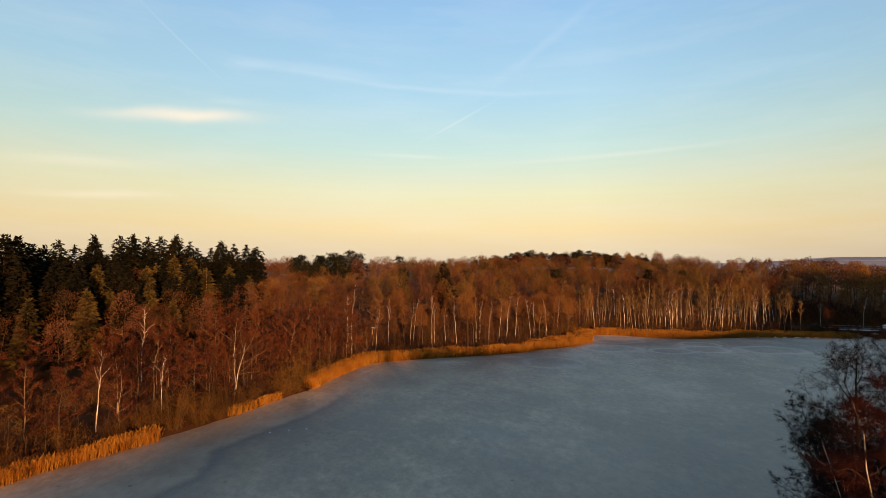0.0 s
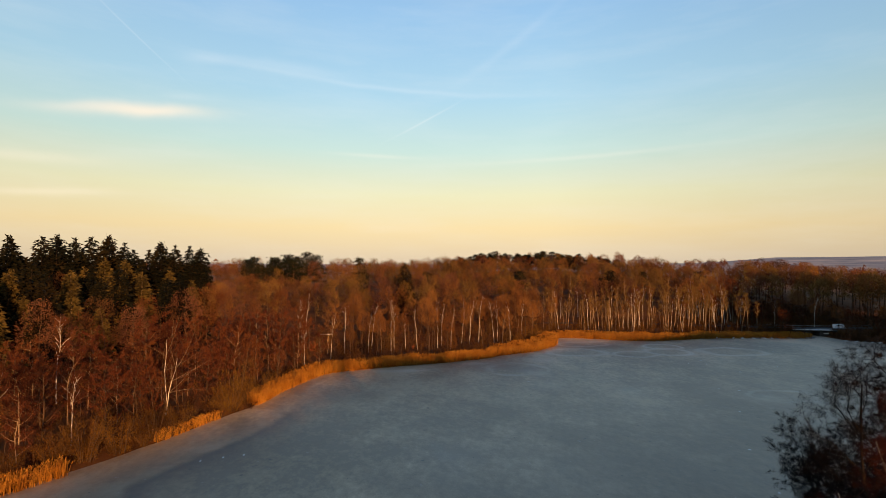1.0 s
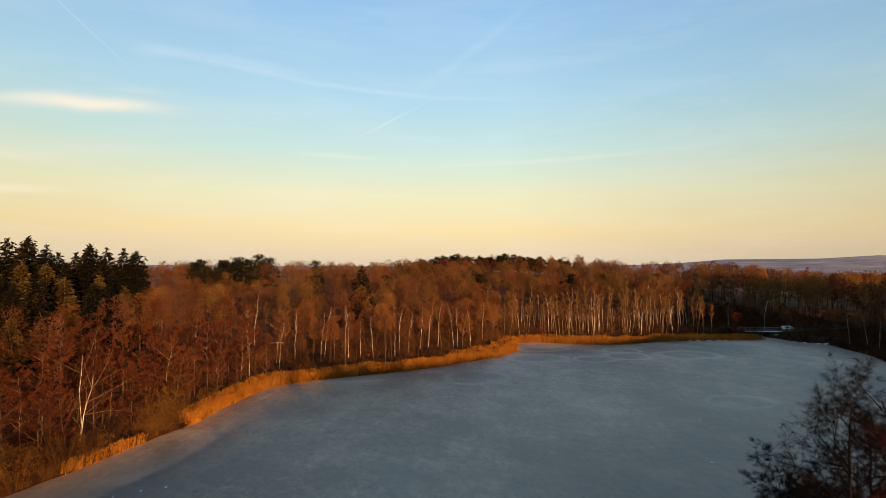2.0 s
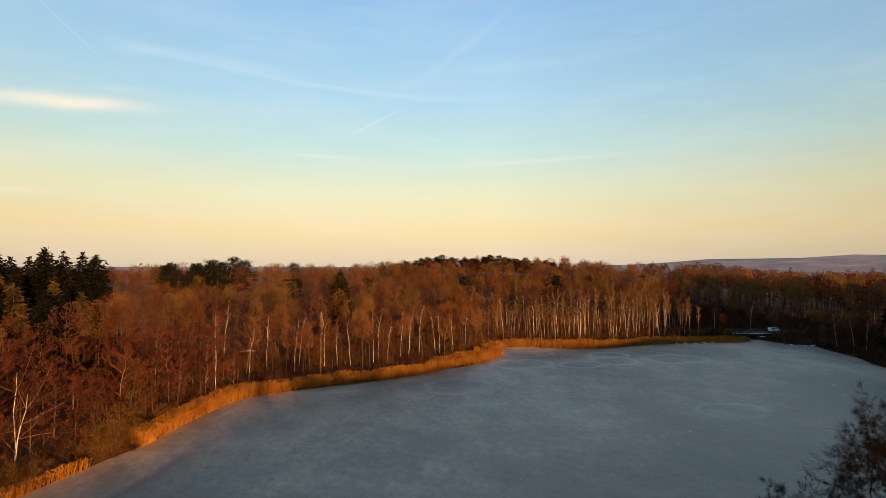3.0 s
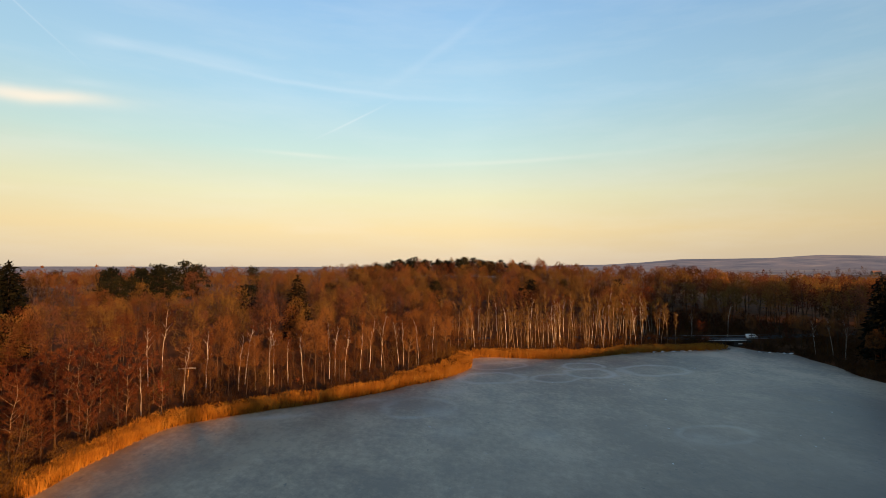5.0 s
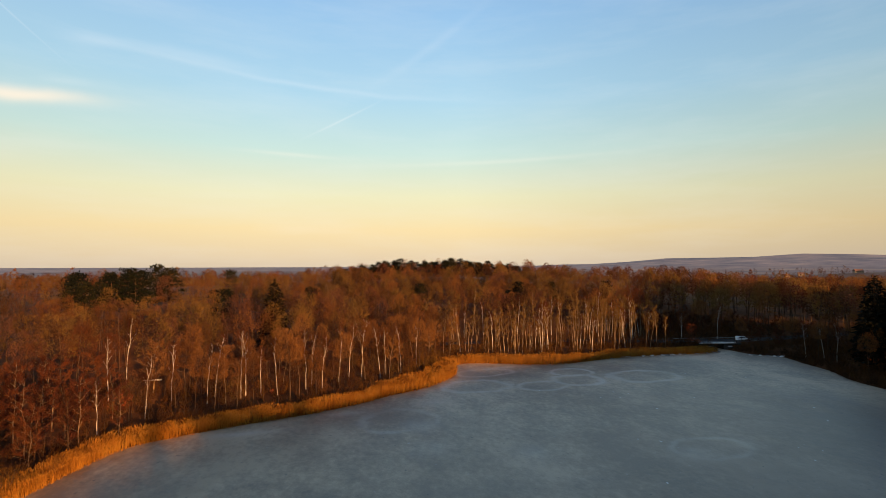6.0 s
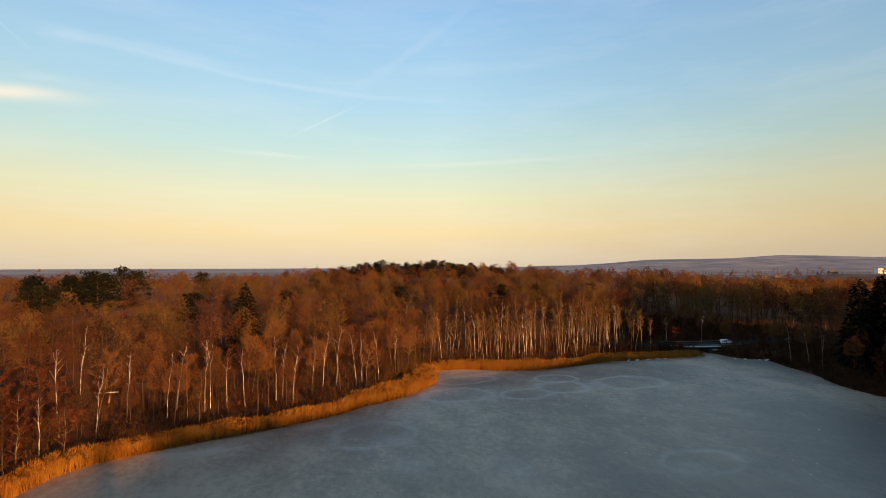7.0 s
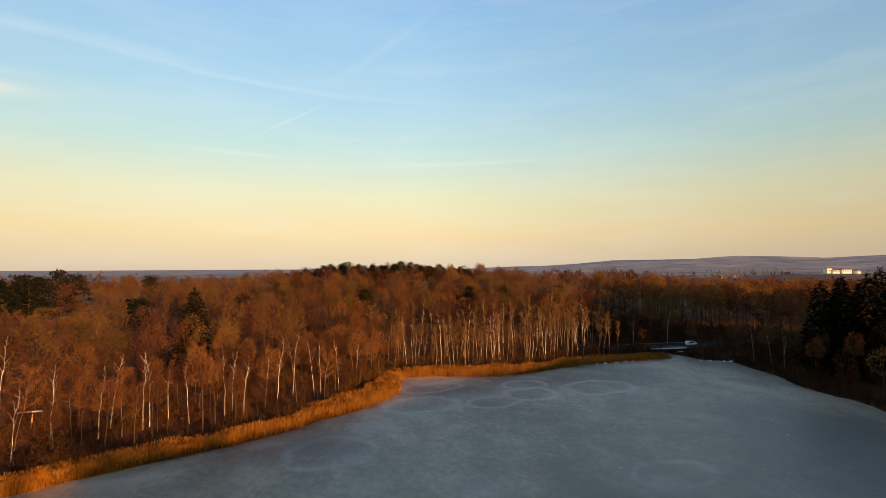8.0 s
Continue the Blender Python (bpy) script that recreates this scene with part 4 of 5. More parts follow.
def grove(name, places, sizes, kinds, label, thin=1.0, bare=False, hues=(0, 1, 2, 3, 4, 5)):
    """Many trees as one stretch of woodland."""
    bank = []
    zs = land(places)
    g = np.random.default_rng(len(places))
    for (px, py), pz, size in zip(places, zs, sizes):
        kind = kinds[g.integers(len(kinds))]
        leaf = (TWIG_BROWN, TWIG_OLIVE, TWIG_GOLD, TWIG_RED, TWIG_MAUVE, TWIG_DEEP)[hues[g.integers(len(hues))]] if kind.leaf in (TWIG_BROWN, TWIG_RED) else kind.leaf
        lot = lots_of(kind.forms[g.integers(len(kind.forms))], kind.bark, leaf)
        a = g.uniform(0, 6.28)
        rot = np.array([[math.cos(a), -math.sin(a), 0], [math.sin(a), math.cos(a), 0], [0, 0, 1]]) * size
        for n, (v, f, mt) in enumerate(lot):
            if thin < 1 and n == len(lot) - 1:
                keep = g.random(len(f)) < thin
                f = f[keep]
            if bare and n == 1 and len(lot) == 3:
                continue
            bank.append((v @ rot.T + np.array([px, py, pz - 0.1]), f, mt))
    # drop unused corners and join by material
    clean = []
    for v, f, mt in bank:
        used, inv = np.unique(f, return_inverse=True)
        clean.append((v[used], inv.reshape(f.shape), mt))
    ob = lots(name, clean)
    return tagged(ob, label, "woods", kind="stuff")


def low(places, spread, rise=0.3):
    """Sizes of trees whose tops stand just high enough to keep the low sun off the ice, as far as the shore behind it."""
    gone = np.zeros(len(places))
    for s in np.arange(4.0, 240.0, 4.0):
        over = places + s * np.array([-math.sin(radians(SUN_AZ)), -math.cos(radians(SUN_AZ))])
        gone = np.where(from_shore(over) < 0, s, gone)
    top = rise - 1.4 * (1 - smooth(-8, 12, places[:, 0])) + math.tan(radians(SUN_EL)) * gone
    top = np.where(places[:, 0] > 140, np.maximum(top, 15.0 + 5.0 * smooth(148, 172, places[:, 0])), top)
    top = np.where(gone > 0, top, land(places) + 12.5)
    return np.clip((top - land(places)) / 18.0, 0.10, 0.75) + rng.uniform(-spread, spread, len(places))


def canopy(places):
    """Height of the treetops east of the lake, which sink towards the shore and the south."""
    high = 30.0 - 5.0 * smooth(39, 51, np.degrees(np.arctan2(places[:, 0] - 10, places[:, 1] - 20)))
    return np.minimum(high, 14.5 + 0.24 * from_shore(places))


FARFORM = Kind("far_tree", [broadleaf(s, 18.0, 0.26, 4.5, 12, 2, 640, 0.2, 0.02, 0.5, 1.1, 0.25, 4, 0.95) for s in range(90, 95)], BARK, TWIG_BROWN, "", "", "")
FARRED = Kind("far_tree", [broadleaf(s, 17.0, 0.26, 4.2, 12, 2, 640, 0.2, 0.02, 0.55, 1.1, 0.25, 4, 0.95) for s in range(95, 99)], BARK, TWIG_RED, "", "", "")
FINE = Kind("far_tree", [broadleaf(s, 18.0, 0.2, 4.5, 14, 3, 1100, 0.13, 0.02, 0.5, 1.0, 0.15, 4, 0.95) for s in range(120, 125)], BARK, TWIG_BROWN, "", "", "")
FINERED = Kind("far_tree", [broadleaf(s, 17.0, 0.2, 4.2, 14, 3, 1100, 0.13, 0.02, 0.55, 1.0, 0.15, 4, 0.95) for s in range(125, 129)], BARK, TWIG_RED, "", "", "")
DISTANT = Kind("far_tree", [broadleaf(s, 18.0, 0.2, 3.9, 10, 2, 170, 0.2, 0.02, 0.5, 1.5, 0.45, 3) for s in range(100, 104)], BARK, TWIG_BROWN, "", "", "")
NEARFINE = Kind("far_tree", [broadleaf(s, 17.5, 0.2, 4.2, 14, 3, 1800, 0.12, 0.02, 0.55, 0.85, 0.085, 4, 0.95) for s in range(150, 154)], BARK, TWIG_RED, "", "", "")
p = scatter(125, -130, -14, 45, 170, 4.2, 24, 80, taken)
grove("woodland", p, rng.uniform(0.75, 1.05, len(p)), [NEARFINE], "bare reddish-brown woodland climbing the slope behind the bank", 1.0, True, (0, 3, 3, 1, 4, 5))
p = scatter(270, -60, 150, 150, 260, 4.5, 24, 95, taken, lambda x, y: clear_of_road(x, y) & (np.hypot((x + 44) / 1.5, y - 209) > 9) & (np.hypot(x + 9.5, y - 195) > 5))
sizes = rng.uniform(0.82, 1.1, len(p)) * np.where(np.hypot((p[:, 0] + 40) / 1.4, p[:, 1] - 190) < 17, 0.72, 1.0) * np.where(np.hypot(p[:, 0] + 9, p[:, 1] - 184) < 9, 0.75, 1.0)
sizes = np.where((p[:, 0] < 25) & (p[:, 1] > 198), sizes * (1 - 0.14 * smooth(198, 235, p[:, 1])), sizes)
grove("woodland", p, sizes, [FINE, FINE, FINE, FINE, FINERED], "bare brown woodland behind the shore birches", 1.0, True, (0, 1, 1, 2, 4, 5, 0))
p = scatter(460, -220, 270, 215, 420, 5.5, 60, 400, taken, lambda x, y: ((np.abs(y - 338 + 0.22 * x) > 13) | (x < 34) | (x > 148)) & (np.hypot((x + 44) / 1.5, y - 211) > 10))
sizes = rng.uniform(0.86, 1.04, len(p)) * np.where((p[:, 0] > 10) & (p[:, 0] < 165) & (p[:, 1] > 285), 0.85, np.where((p[:, 0] < 40) & (p[:, 0] > -110), 0.78, 1.0))
sizes = np.where((p[:, 0] > 150) & (p[:, 1] < 320), np.clip((canopy(p) + rng.uniform(-1.2, 1.0, len(p)) - land(p)) / 18.0, 0.5, 1.4), sizes)
grove("woodland", p, sizes, [FARFORM, FARFORM, FARRED], "dense bare woodland on the low ridge", 0.9, True, (0, 0, 1, 3, 4, 5))
# unseen knoll woods, added to keep the sun off the east bank
p = scatter(150, 178, 236, 48, 108, 3.4, 5, 120, taken)
grove("woodland", p, np.clip((17.0 + 0.6 * np.maximum(0, p[:, 0] - 177) - land(p)) / 18.0, 0.12, 1.1), [FARFORM, FARRED], "unseen bare woodland on a steep eastern knoll, added to shade the east bank", 1.0, True)
p = scatter(330, 120, 330, 90, 240, 4.2, 14, 200, taken, lambda x, y: clear_of_road(x, y) & (y > 0.25 * x - 20))
gap = np.where(p[:, 1] < 105, np.clip((17.0 + 0.6 * np.maximum(0, p[:, 0] - 177) - land(p)) / 18.0, 0.12, 1.3), 1.3)
grove("woodland", p, np.minimum(np.clip((canopy(p) + rng.uniform(-1.3, 0.8, len(p)) - land(p)) / 18.0, 0.5, 1.4), gap), [FARFORM, FARRED], "shaded bare woodland on the east bank", 1.0, True)
# five woods mostly out of view, added to block the low sun
p = scatter(70, 46, 190, -30, 112, 3.6, 2.5, 26, taken, lambda x, y: (x > 50) & (y < 112))
grove("woodland", p, low(p, 0.03, 0.5) + 0.2 * smooth(174, 186, p[:, 0]), [FARFORM, FARRED], "bare woodland on the south-east bank, mostly out of view, added to block the sun", 0.75, True)
p = scatter(80, 60, 200, -40, 100, 4.2, 26, 80, taken)
grove("woodland", p, low(p, 0.03, 0.5) + 0.2 * smooth(174, 186, p[:, 0]), [FARFORM, FARRED], "unseen bare woodland behind the south-east bank, added to block the sun", 0.7, True)
p = scatter(70, -75, 48, -50, 34, 3.2, 2.0, 16, taken)
grove("woodland", p, low(p, 0.02), [FARFORM, FARRED], "unseen low bare woodland on the south bank, added to shade the ice", 0.75, True)
p = scatter(60, 158, 192, 40, 88, 3.6, 8, 90, taken)
grove("woodland", p, np.clip((20.5 + rng.uniform(-1, 1, len(p)) - land(p)) / 18.0, 0.3, 0.95), [FARFORM, FARRED], "unseen bare woodland added to shade the east bank", 0.8, True)
p = scatter(110, 2, 62, -78, 12, 2.8, 13, 52, taken)
grove("woodland", p, low(p, 0.015), [FARFORM, FARRED], "unseen low bare woodland on the rise south of the lake, added to shade the ice", 0.75, True)
p = scatter(210, -500, 800, 380, 900, 13, 100, 900, taken)
grove("woodland", p, rng.uniform(0.9, 1.3, len(p)), [DISTANT], "distant bare woodland beyond the ridge", 1.0, True)
p = scatter(220, 500, 2300, 150, 1600, 25, 300, 2600, taken, lambda x, y: np.sin(x * 0.011 + y * 0.004) + np.sin(y * 0.013 - x * 0.003) > 0.5)
grove("woodland", p, rng.uniform(0.7, 1.1, len(p)), [DISTANT], "far hedges and copses across the plain", 1.0, True)
p = scatter(130, 300, 900, 60, 420, 12, 100, 900, taken)
grove("woodland", p, rng.uniform(0.8, 1.1, len(p)), [DISTANT], "distant bare woodland in the valley", 1.0, True)

# ---- undergrowth and reeds ----
SCRUB = Kind("scrub", [bush(s, 2.4, 2.0, 4, 140, 0.095, 0.22) for s in range(85, 89)], BARK, SHRUB, "", "", "")
p = scatter(540, -90, 64, 48, 200, 1.9, 2.5, 34, [])
grove("undergrowth", p, rng.uniform(0.6, 1.3, len(p)), [SCRUB], "tangled brown undergrowth of brambles and saplings between the trees")
# unseen scrub, added to close gaps where sun reaches the ice
p = scatter(60, -75, 165, -40, 108, 2.4, 1.0, 14, [], lambda x, y: (x > 48) | (y < 30))
grove("undergrowth", p, rng.uniform(1.4, 2.4, len(p)), [SCRUB], "unseen dense undergrowth along the south bank, added to block the sun")
p = scatter(190, 150, 215, 95, 215, 3.0, 6, 60, [], clear_of_road)
grove("undergrowth", p, rng.uniform(1.6, 2.6, len(p)), [SCRUB], "tall dark thicket under the trees of the east bank")
p = scatter(420, 60, 190, 80, 205, 1.9, 3.5, 30, [], clear_of_road)
grove("undergrowth", p, rng.uniform(0.9, 1.6, len(p)), [SCRUB], "dark tangled undergrowth on the shaded bank")
p = scatter(150, -20, 66, 124, 205, 2.2, 4.5, 26, [])
grove("undergrowth", p, rng.uniform(0.26, 0.52, len(p)), [FINERED, FINE], "reddish saplings crowding between the pale stems", 0.5, True, (0, 3, 3, 1))
p = scatter(60, -75, -14, 52, 130, 2.8, 3, 30, [])
grove("undergrowth", p, rng.uniform(0.28, 0.5, len(p)), [NEARFINE], "reddish saplings crowding under the alders", 0.5, True)
p = scatter(70, -50, -17, 56, 106, 0.8, 0.1, 2.4, [])
grove("undergrowth", p, rng.uniform(0.45, 0.85, len(p)), [SCRUB], "low brown brush growing out over the ice edge")
p = scatter(130, 140, 172, 96, 158, 0.8, 0.1, 3.0, [], lambda x, y: x > 144)
grove("undergrowth", p, rng.uniform(0.5, 1.0, len(p)), [SCRUB], "dark brush hanging over the shaded ice edge")
WILLOWS = Kind("willow_bush", [bush(s, 5.2, 3.4, 34, 3200, 0.040, 0.10) for s in range(140, 143)], BARK, OLIVE_SHRUB, "large rounded olive-brown willow bush on the ice edge", "bush", "bushes on the bank")
for k, (px, py, size) in enumerate([(-36.2, 76.0, 1.2), (-33.5, 78.6, 1.0), (-38.6, 74.2, 0.8), (-30.6, 83.0, 0.75), (-29.0, 85.8, 0.8), (-31.5, 81.0, 0.6), (-24.5, 96.0, 1.0), (-23.0, 100.0, 0.85), (-26.2, 94.2, 0.65), (-41.5, 71.0, 0.55),
                                    (-20.5, 107, 0.8), (-18.0, 113, 0.7), (-44.5, 66.5, 0.6), (44, 158, 0.6), (47.5, 161.5, 0.75), (50.5, 164.5, 0.7), (53, 168.5, 0.75), (49, 168, 0.8), (41, 154.5, 0.5), (56, 172.5, 0.65)]):
    WILLOWS.plant(px, py, float(land([(px, py)])[0]), 77 * k, size)
p = np.column_stack([np.linspace(74, 149, 62), np.zeros(62)])
p[:, 1] = road_y(p[:, 0]) - 5.6 + rng.uniform(-0.8, 0.5, 62)
grove("undergrowth", p, rng.uniform(1.15, 1.75, 62), [SCRUB], "brown scrub on the edge of the road")
p = scatter(135, -60, 60, 50, 190, 2.0, 0.4, 8, [])
for (px, py), pz in zip(p, land(p)):
    BUSHES.plant(px, py, pz, rng.uniform(0, 360), rng.uniform(0.65, 1.35))
for k in range(15):
    q = k / 14
    px, py = np.interp(q, [0, 0.5, 1], [-43.5, -33, -21.5]) - 1.2 - rng.uniform(-0.8, 1.8), np.interp(q, [0, 0.5, 1], [64, 80, 101]) + rng.uniform(-0.6, 0.6)
    BUSHES.plant(px, py, float(land([(px, py)])[0]), rng.uniform(0, 360), rng.uniform(0.9, 1.5))
p = scatter(60, 60, 150, 150, 190, 2.0, 3.0, 10, [])
q = scatter(70, 138, 175, 95, 165, 1.8, 0.3, 6, [])
p = np.concatenate([p, q])
for (px, py), pz in zip(p, land(p)):
    BUSHES.plant(px, py, pz, rng.uniform(0, 360), rng.uniform(0.6, 1.1))


def reed_bed(start, end, out, inland, density, height, label):
    """Dry reed along the shore between two places on it: from out metres on the ice to inland metres on the bank."""
    g = np.random.default_rng(int(start[0] + 500))
    i0 = int(np.argmin(np.hypot(*(LAKE - np.array(start)).T)))
    i1 = int(np.argmin(np.hypot(*(LAKE - np.array(end)).T)))
    line = LAKE[i0:i1 + 1]
    seg = np.diff(line, axis=0)
    ln = np.hypot(*seg.T)
    n = int(ln.sum() * (out + inland) * density * 1.6)
    k = g.choice(len(seg), n, p=ln / ln.sum())
    at = line[k] + seg[k] * g.random(n)[:, None]
    nrm = np.stack([-seg[k][:, 1], seg[k][:, 0]], 1) / ln[k][:, None]
    edge = np.array([noise.noise(Vector((px * 0.12, py * 0.12, 3.0))) for px, py in at])
    off = -out * (0.75 + 0.9 * edge) + g.random(n) * (out * (0.75 + 0.9 * edge) + inland * (1 + 0.6 * edge))
    at = at + nrm * off[:, None]
    z = np.maximum(land(at), 0.0)
    patch = np.array([noise.noise(Vector((px * 0.3, py * 0.3, 9.0))) for px, py in at])
    hh = height * (0.92 + 0.22 * patch) * g.uniform(0.80, 1.04, n)
    lean = g.normal(size=(n, 2)) * 0.13 + np.array([0.06, 0.03]) + 0.12 * np.stack([patch, np.roll(patch, 7)], 1)
    base = np.column_stack([at, z - 0.05])
    way = np.column_stack([lean, np.ones(n)])
    stalk = slivers(g, base, way, hh, np.full(n, 0.075) * g.uniform(0.7, 1.3, n))
    top = base + way / np.linalg.norm(way, axis=1)[:, None] * (hh * 0.82)[:, None]
    plume = slivers(g, top, way + g.normal(size=(n, 3)) * 0.3, g.uniform(0.3, 0.5, n), g.uniform(0.09, 0.17, n))
    blade = slivers(g, base + way * (hh * g.uniform(0.3, 0.7, n))[:, None], np.column_stack([g.normal(size=(n, 2)) * 0.5, np.full(n, 0.7)]), g.uniform(0.4, 0.8, n), np.full(n, 0.05))
    ob = lots("reed_bed", [(*stalk, REED), (*plume, REED), (*blade, REED)])
    return tagged(ob, label, "reeds", kind="stuff")


# the shore list runs along the west bank to the north, so land lies to the left of it
reed_bed((-46, 58), (-35.5, 73), 0.6, 1.5, 24, 2.1, "golden dry reed lit by the low sun at the ice edge")
reed_bed((-30, 82), (-25, 92), 0.2, 1.1, 16, 1.7, "small tuft of golden dry reed on the bank")
reed_bed((-21, 99), (4, 129), 0.5, 2.7, 24, 2.6, "golden dry reed bed curving along the ice edge")
reed_bed((4, 129), (34, 141), 0.3, 3.2, 20, 2.5, "golden dry reed bed along the ice edge")
reed_bed((34, 141), (58, 168), 0.4, 5.5, 16, 2.5, "ochre reed bed on a point reaching into the lake")
reed_bed((58, 168), (114, 165), 1.0, 4.2, 15, 2.3, "ochre reed belt along the far shore")
reed_bed((114, 165), (149, 163), 0.8, 3.5, 14, 2.0, "ochre reed belt beside the bridge")

# ---- the trees close to the camera's way ----


def grown(seed, start, way, length, radius, depth, rng, paths, tips, bend=0.16, kids=5):
    """A limb that forks again and again down to twigs."""
    n = 6 if depth else 4
    p, d = [np.array(start, float)], np.array(way, float) / np.linalg.norm(way)
    for _ in range(n - 1):
        d = d + rng.normal(size=3) * bend + np.array([0, 0, 0.02 if depth else -0.05])
        d /= np.linalg.norm(d)
        p.append(p[-1] + d * length / (n - 1))
    p = np.array(p)
    paths[depth].append((p, radius * np.linspace(1, 0.2, n)))
    if depth == 0:
        tips += [(q, d) for q in p[2:]]
        return
    for k in range(kids):
        u = 0.25 + 0.75 * (k + rng.random()) / kids
        i = min(int(u * (n - 1)), n - 2)
        w = (p[i + 1] - p[i]) / np.linalg.norm(p[i + 1] - p[i]) + rng.normal(size=3) * 0.78
        grown(seed, p[i], w, length * rng.uniform(0.42, 0.62), radius * 0.42, depth - 1, rng, paths, tips, bend, kids)


def near_tree(name, x, y, top, seed, bark, twig, label, category, limbs, spread, r0, base=0.3, twigs=9000, lean=(0, 0), head=0.93, limb_bark=None):
    rng = np.random.default_rng(seed)
    ob = tagged(new(name), label, category)
    foot = float(land([(x, y)])[0])
    ob.location = (x, y, foot - 0.1)
    h = (top - foot) * head
    t = np.linspace(0, 1, 10)
    trunk = np.column_stack([np.cumsum(rng.normal(size=(10, 2)) * 0.16, 0) * t[:, None] + np.outer(t ** 1.4, lean), t * h - 0.3])
    lots("trunk", [(*tubes([(trunk, r0 * (1 - 0.9 * t) + 0.01)], 8), bark)], ob)
    tips = []
    for k in range(limbs):
        q = base + (0.96 - base) * (k + rng.random()) / limbs
        i = min(int(q * 9), 8)
        st = trunk[i] + (trunk[i + 1] - trunk[i]) * (q * 9 - i)
        az = k * 2.4 + rng.normal() * 0.4
        rel = (q - base) / (1 - base)
        paths = {0: [], 1: [], 2: [], 3: []}
        grown(seed, st, (math.cos(az), math.sin(az), 0.3 + 1.1 * rel), spread * (1.05 - 0.35 * rel) * rng.uniform(0.8, 1.15), r0 * 0.42 * (1 - 0.6 * rel), 3, rng, paths, tips, 0.24, 5 if seed == 301 else 4)
        wood = [(*tubes(paths[d], 5 if d > 1 else 3), (limb_bark or bark) if d > 1 else twig) for d in (3, 2, 1, 0)]
        lots("limb", wood, ob)
    pts, ways = np.array([q for q, _ in tips]), np.array([w for _, w in tips])
    twigs = int(twigs * 2.5)
    k = rng.integers(0, len(pts), twigs)
    crown = slivers(rng, pts[k] + rng.normal(size=(twigs, 3)) * 0.06, ways[k] + rng.normal(size=(twigs, 3)) * 0.42, rng.uniform(0.2, 0.5, twigs), rng.uniform(0.011, 0.019, twigs))
    lots("crown", [(*crown, twig)], ob)
    return ob


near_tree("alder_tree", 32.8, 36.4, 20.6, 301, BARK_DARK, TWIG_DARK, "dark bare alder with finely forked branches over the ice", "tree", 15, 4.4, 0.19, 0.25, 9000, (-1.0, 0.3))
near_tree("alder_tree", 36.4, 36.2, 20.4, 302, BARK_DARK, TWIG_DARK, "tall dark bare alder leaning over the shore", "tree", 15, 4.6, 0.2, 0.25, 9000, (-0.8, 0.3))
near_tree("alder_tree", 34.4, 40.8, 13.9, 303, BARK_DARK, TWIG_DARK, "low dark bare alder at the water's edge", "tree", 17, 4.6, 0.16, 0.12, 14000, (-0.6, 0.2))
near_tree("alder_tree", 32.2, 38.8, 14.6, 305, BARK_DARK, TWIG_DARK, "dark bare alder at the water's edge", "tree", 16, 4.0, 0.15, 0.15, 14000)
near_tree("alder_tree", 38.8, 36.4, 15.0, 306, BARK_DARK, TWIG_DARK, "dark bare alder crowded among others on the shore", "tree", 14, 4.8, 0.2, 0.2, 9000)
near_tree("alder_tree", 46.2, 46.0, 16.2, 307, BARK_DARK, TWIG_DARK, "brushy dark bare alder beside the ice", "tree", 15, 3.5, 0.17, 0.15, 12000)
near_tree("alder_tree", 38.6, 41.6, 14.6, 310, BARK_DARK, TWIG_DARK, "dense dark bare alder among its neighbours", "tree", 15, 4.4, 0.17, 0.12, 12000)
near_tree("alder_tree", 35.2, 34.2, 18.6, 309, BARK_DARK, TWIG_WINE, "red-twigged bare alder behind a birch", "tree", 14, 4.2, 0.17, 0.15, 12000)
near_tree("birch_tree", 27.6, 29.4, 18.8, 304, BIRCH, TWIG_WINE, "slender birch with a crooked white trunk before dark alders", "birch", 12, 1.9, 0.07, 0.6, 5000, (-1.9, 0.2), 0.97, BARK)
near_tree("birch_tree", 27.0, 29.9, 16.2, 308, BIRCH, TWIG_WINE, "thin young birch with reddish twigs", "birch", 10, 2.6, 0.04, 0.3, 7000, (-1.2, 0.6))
for bx, by, size in ((36, 43.5, 1.2), (40, 41, 1.4), (37, 47, 1.1), (41, 50.5, 1.2), (33, 44, 1.0)):
    BUSHES.plant(bx, by, float(land([(bx, by)])[0]), 40 * bx, size)

# a birch with several spreading stems on the west bank
rng = np.random.default_rng(43)
many = tagged(new("birch_tree"), "pale birch with several spreading stems from one foot", "birch")
many.location = (-33.4, 91.6, float(land([(-33.4, 91.6)])[0]) - 0.1)
tips = []
for way, ln in (((-0.02, 0.1, 1.0), 12.5), ((0.14, -0.1, 1.0), 11.0)):
    paths = {0: [], 1: [], 2: [], 3: []}
    grown(41, (way[0] * 0.3, way[1] * 0.3, -0.2), way, ln, 0.085, 2, rng, paths, tips, 0.10, 8)
    lots("stem", [(*tubes(paths[d], 6 if d == 2 else 4), (TWIG_MAUVE, BARK_POLE, BIRCH)[d]) for d in (2, 1, 0)], many)
pts, ways = np.array([q for q, _ in tips]), np.array([w for _, w in tips])
k = rng.integers(0, len(pts), 1800)
lots("crown", [(*slivers(rng, pts[k], ways[k] + rng.normal(size=(1800, 3)) * 0.5, rng.uniform(0.4, 0.9, 1800), rng.uniform(0.03, 0.05, 1800)), TWIG_RED)], many)

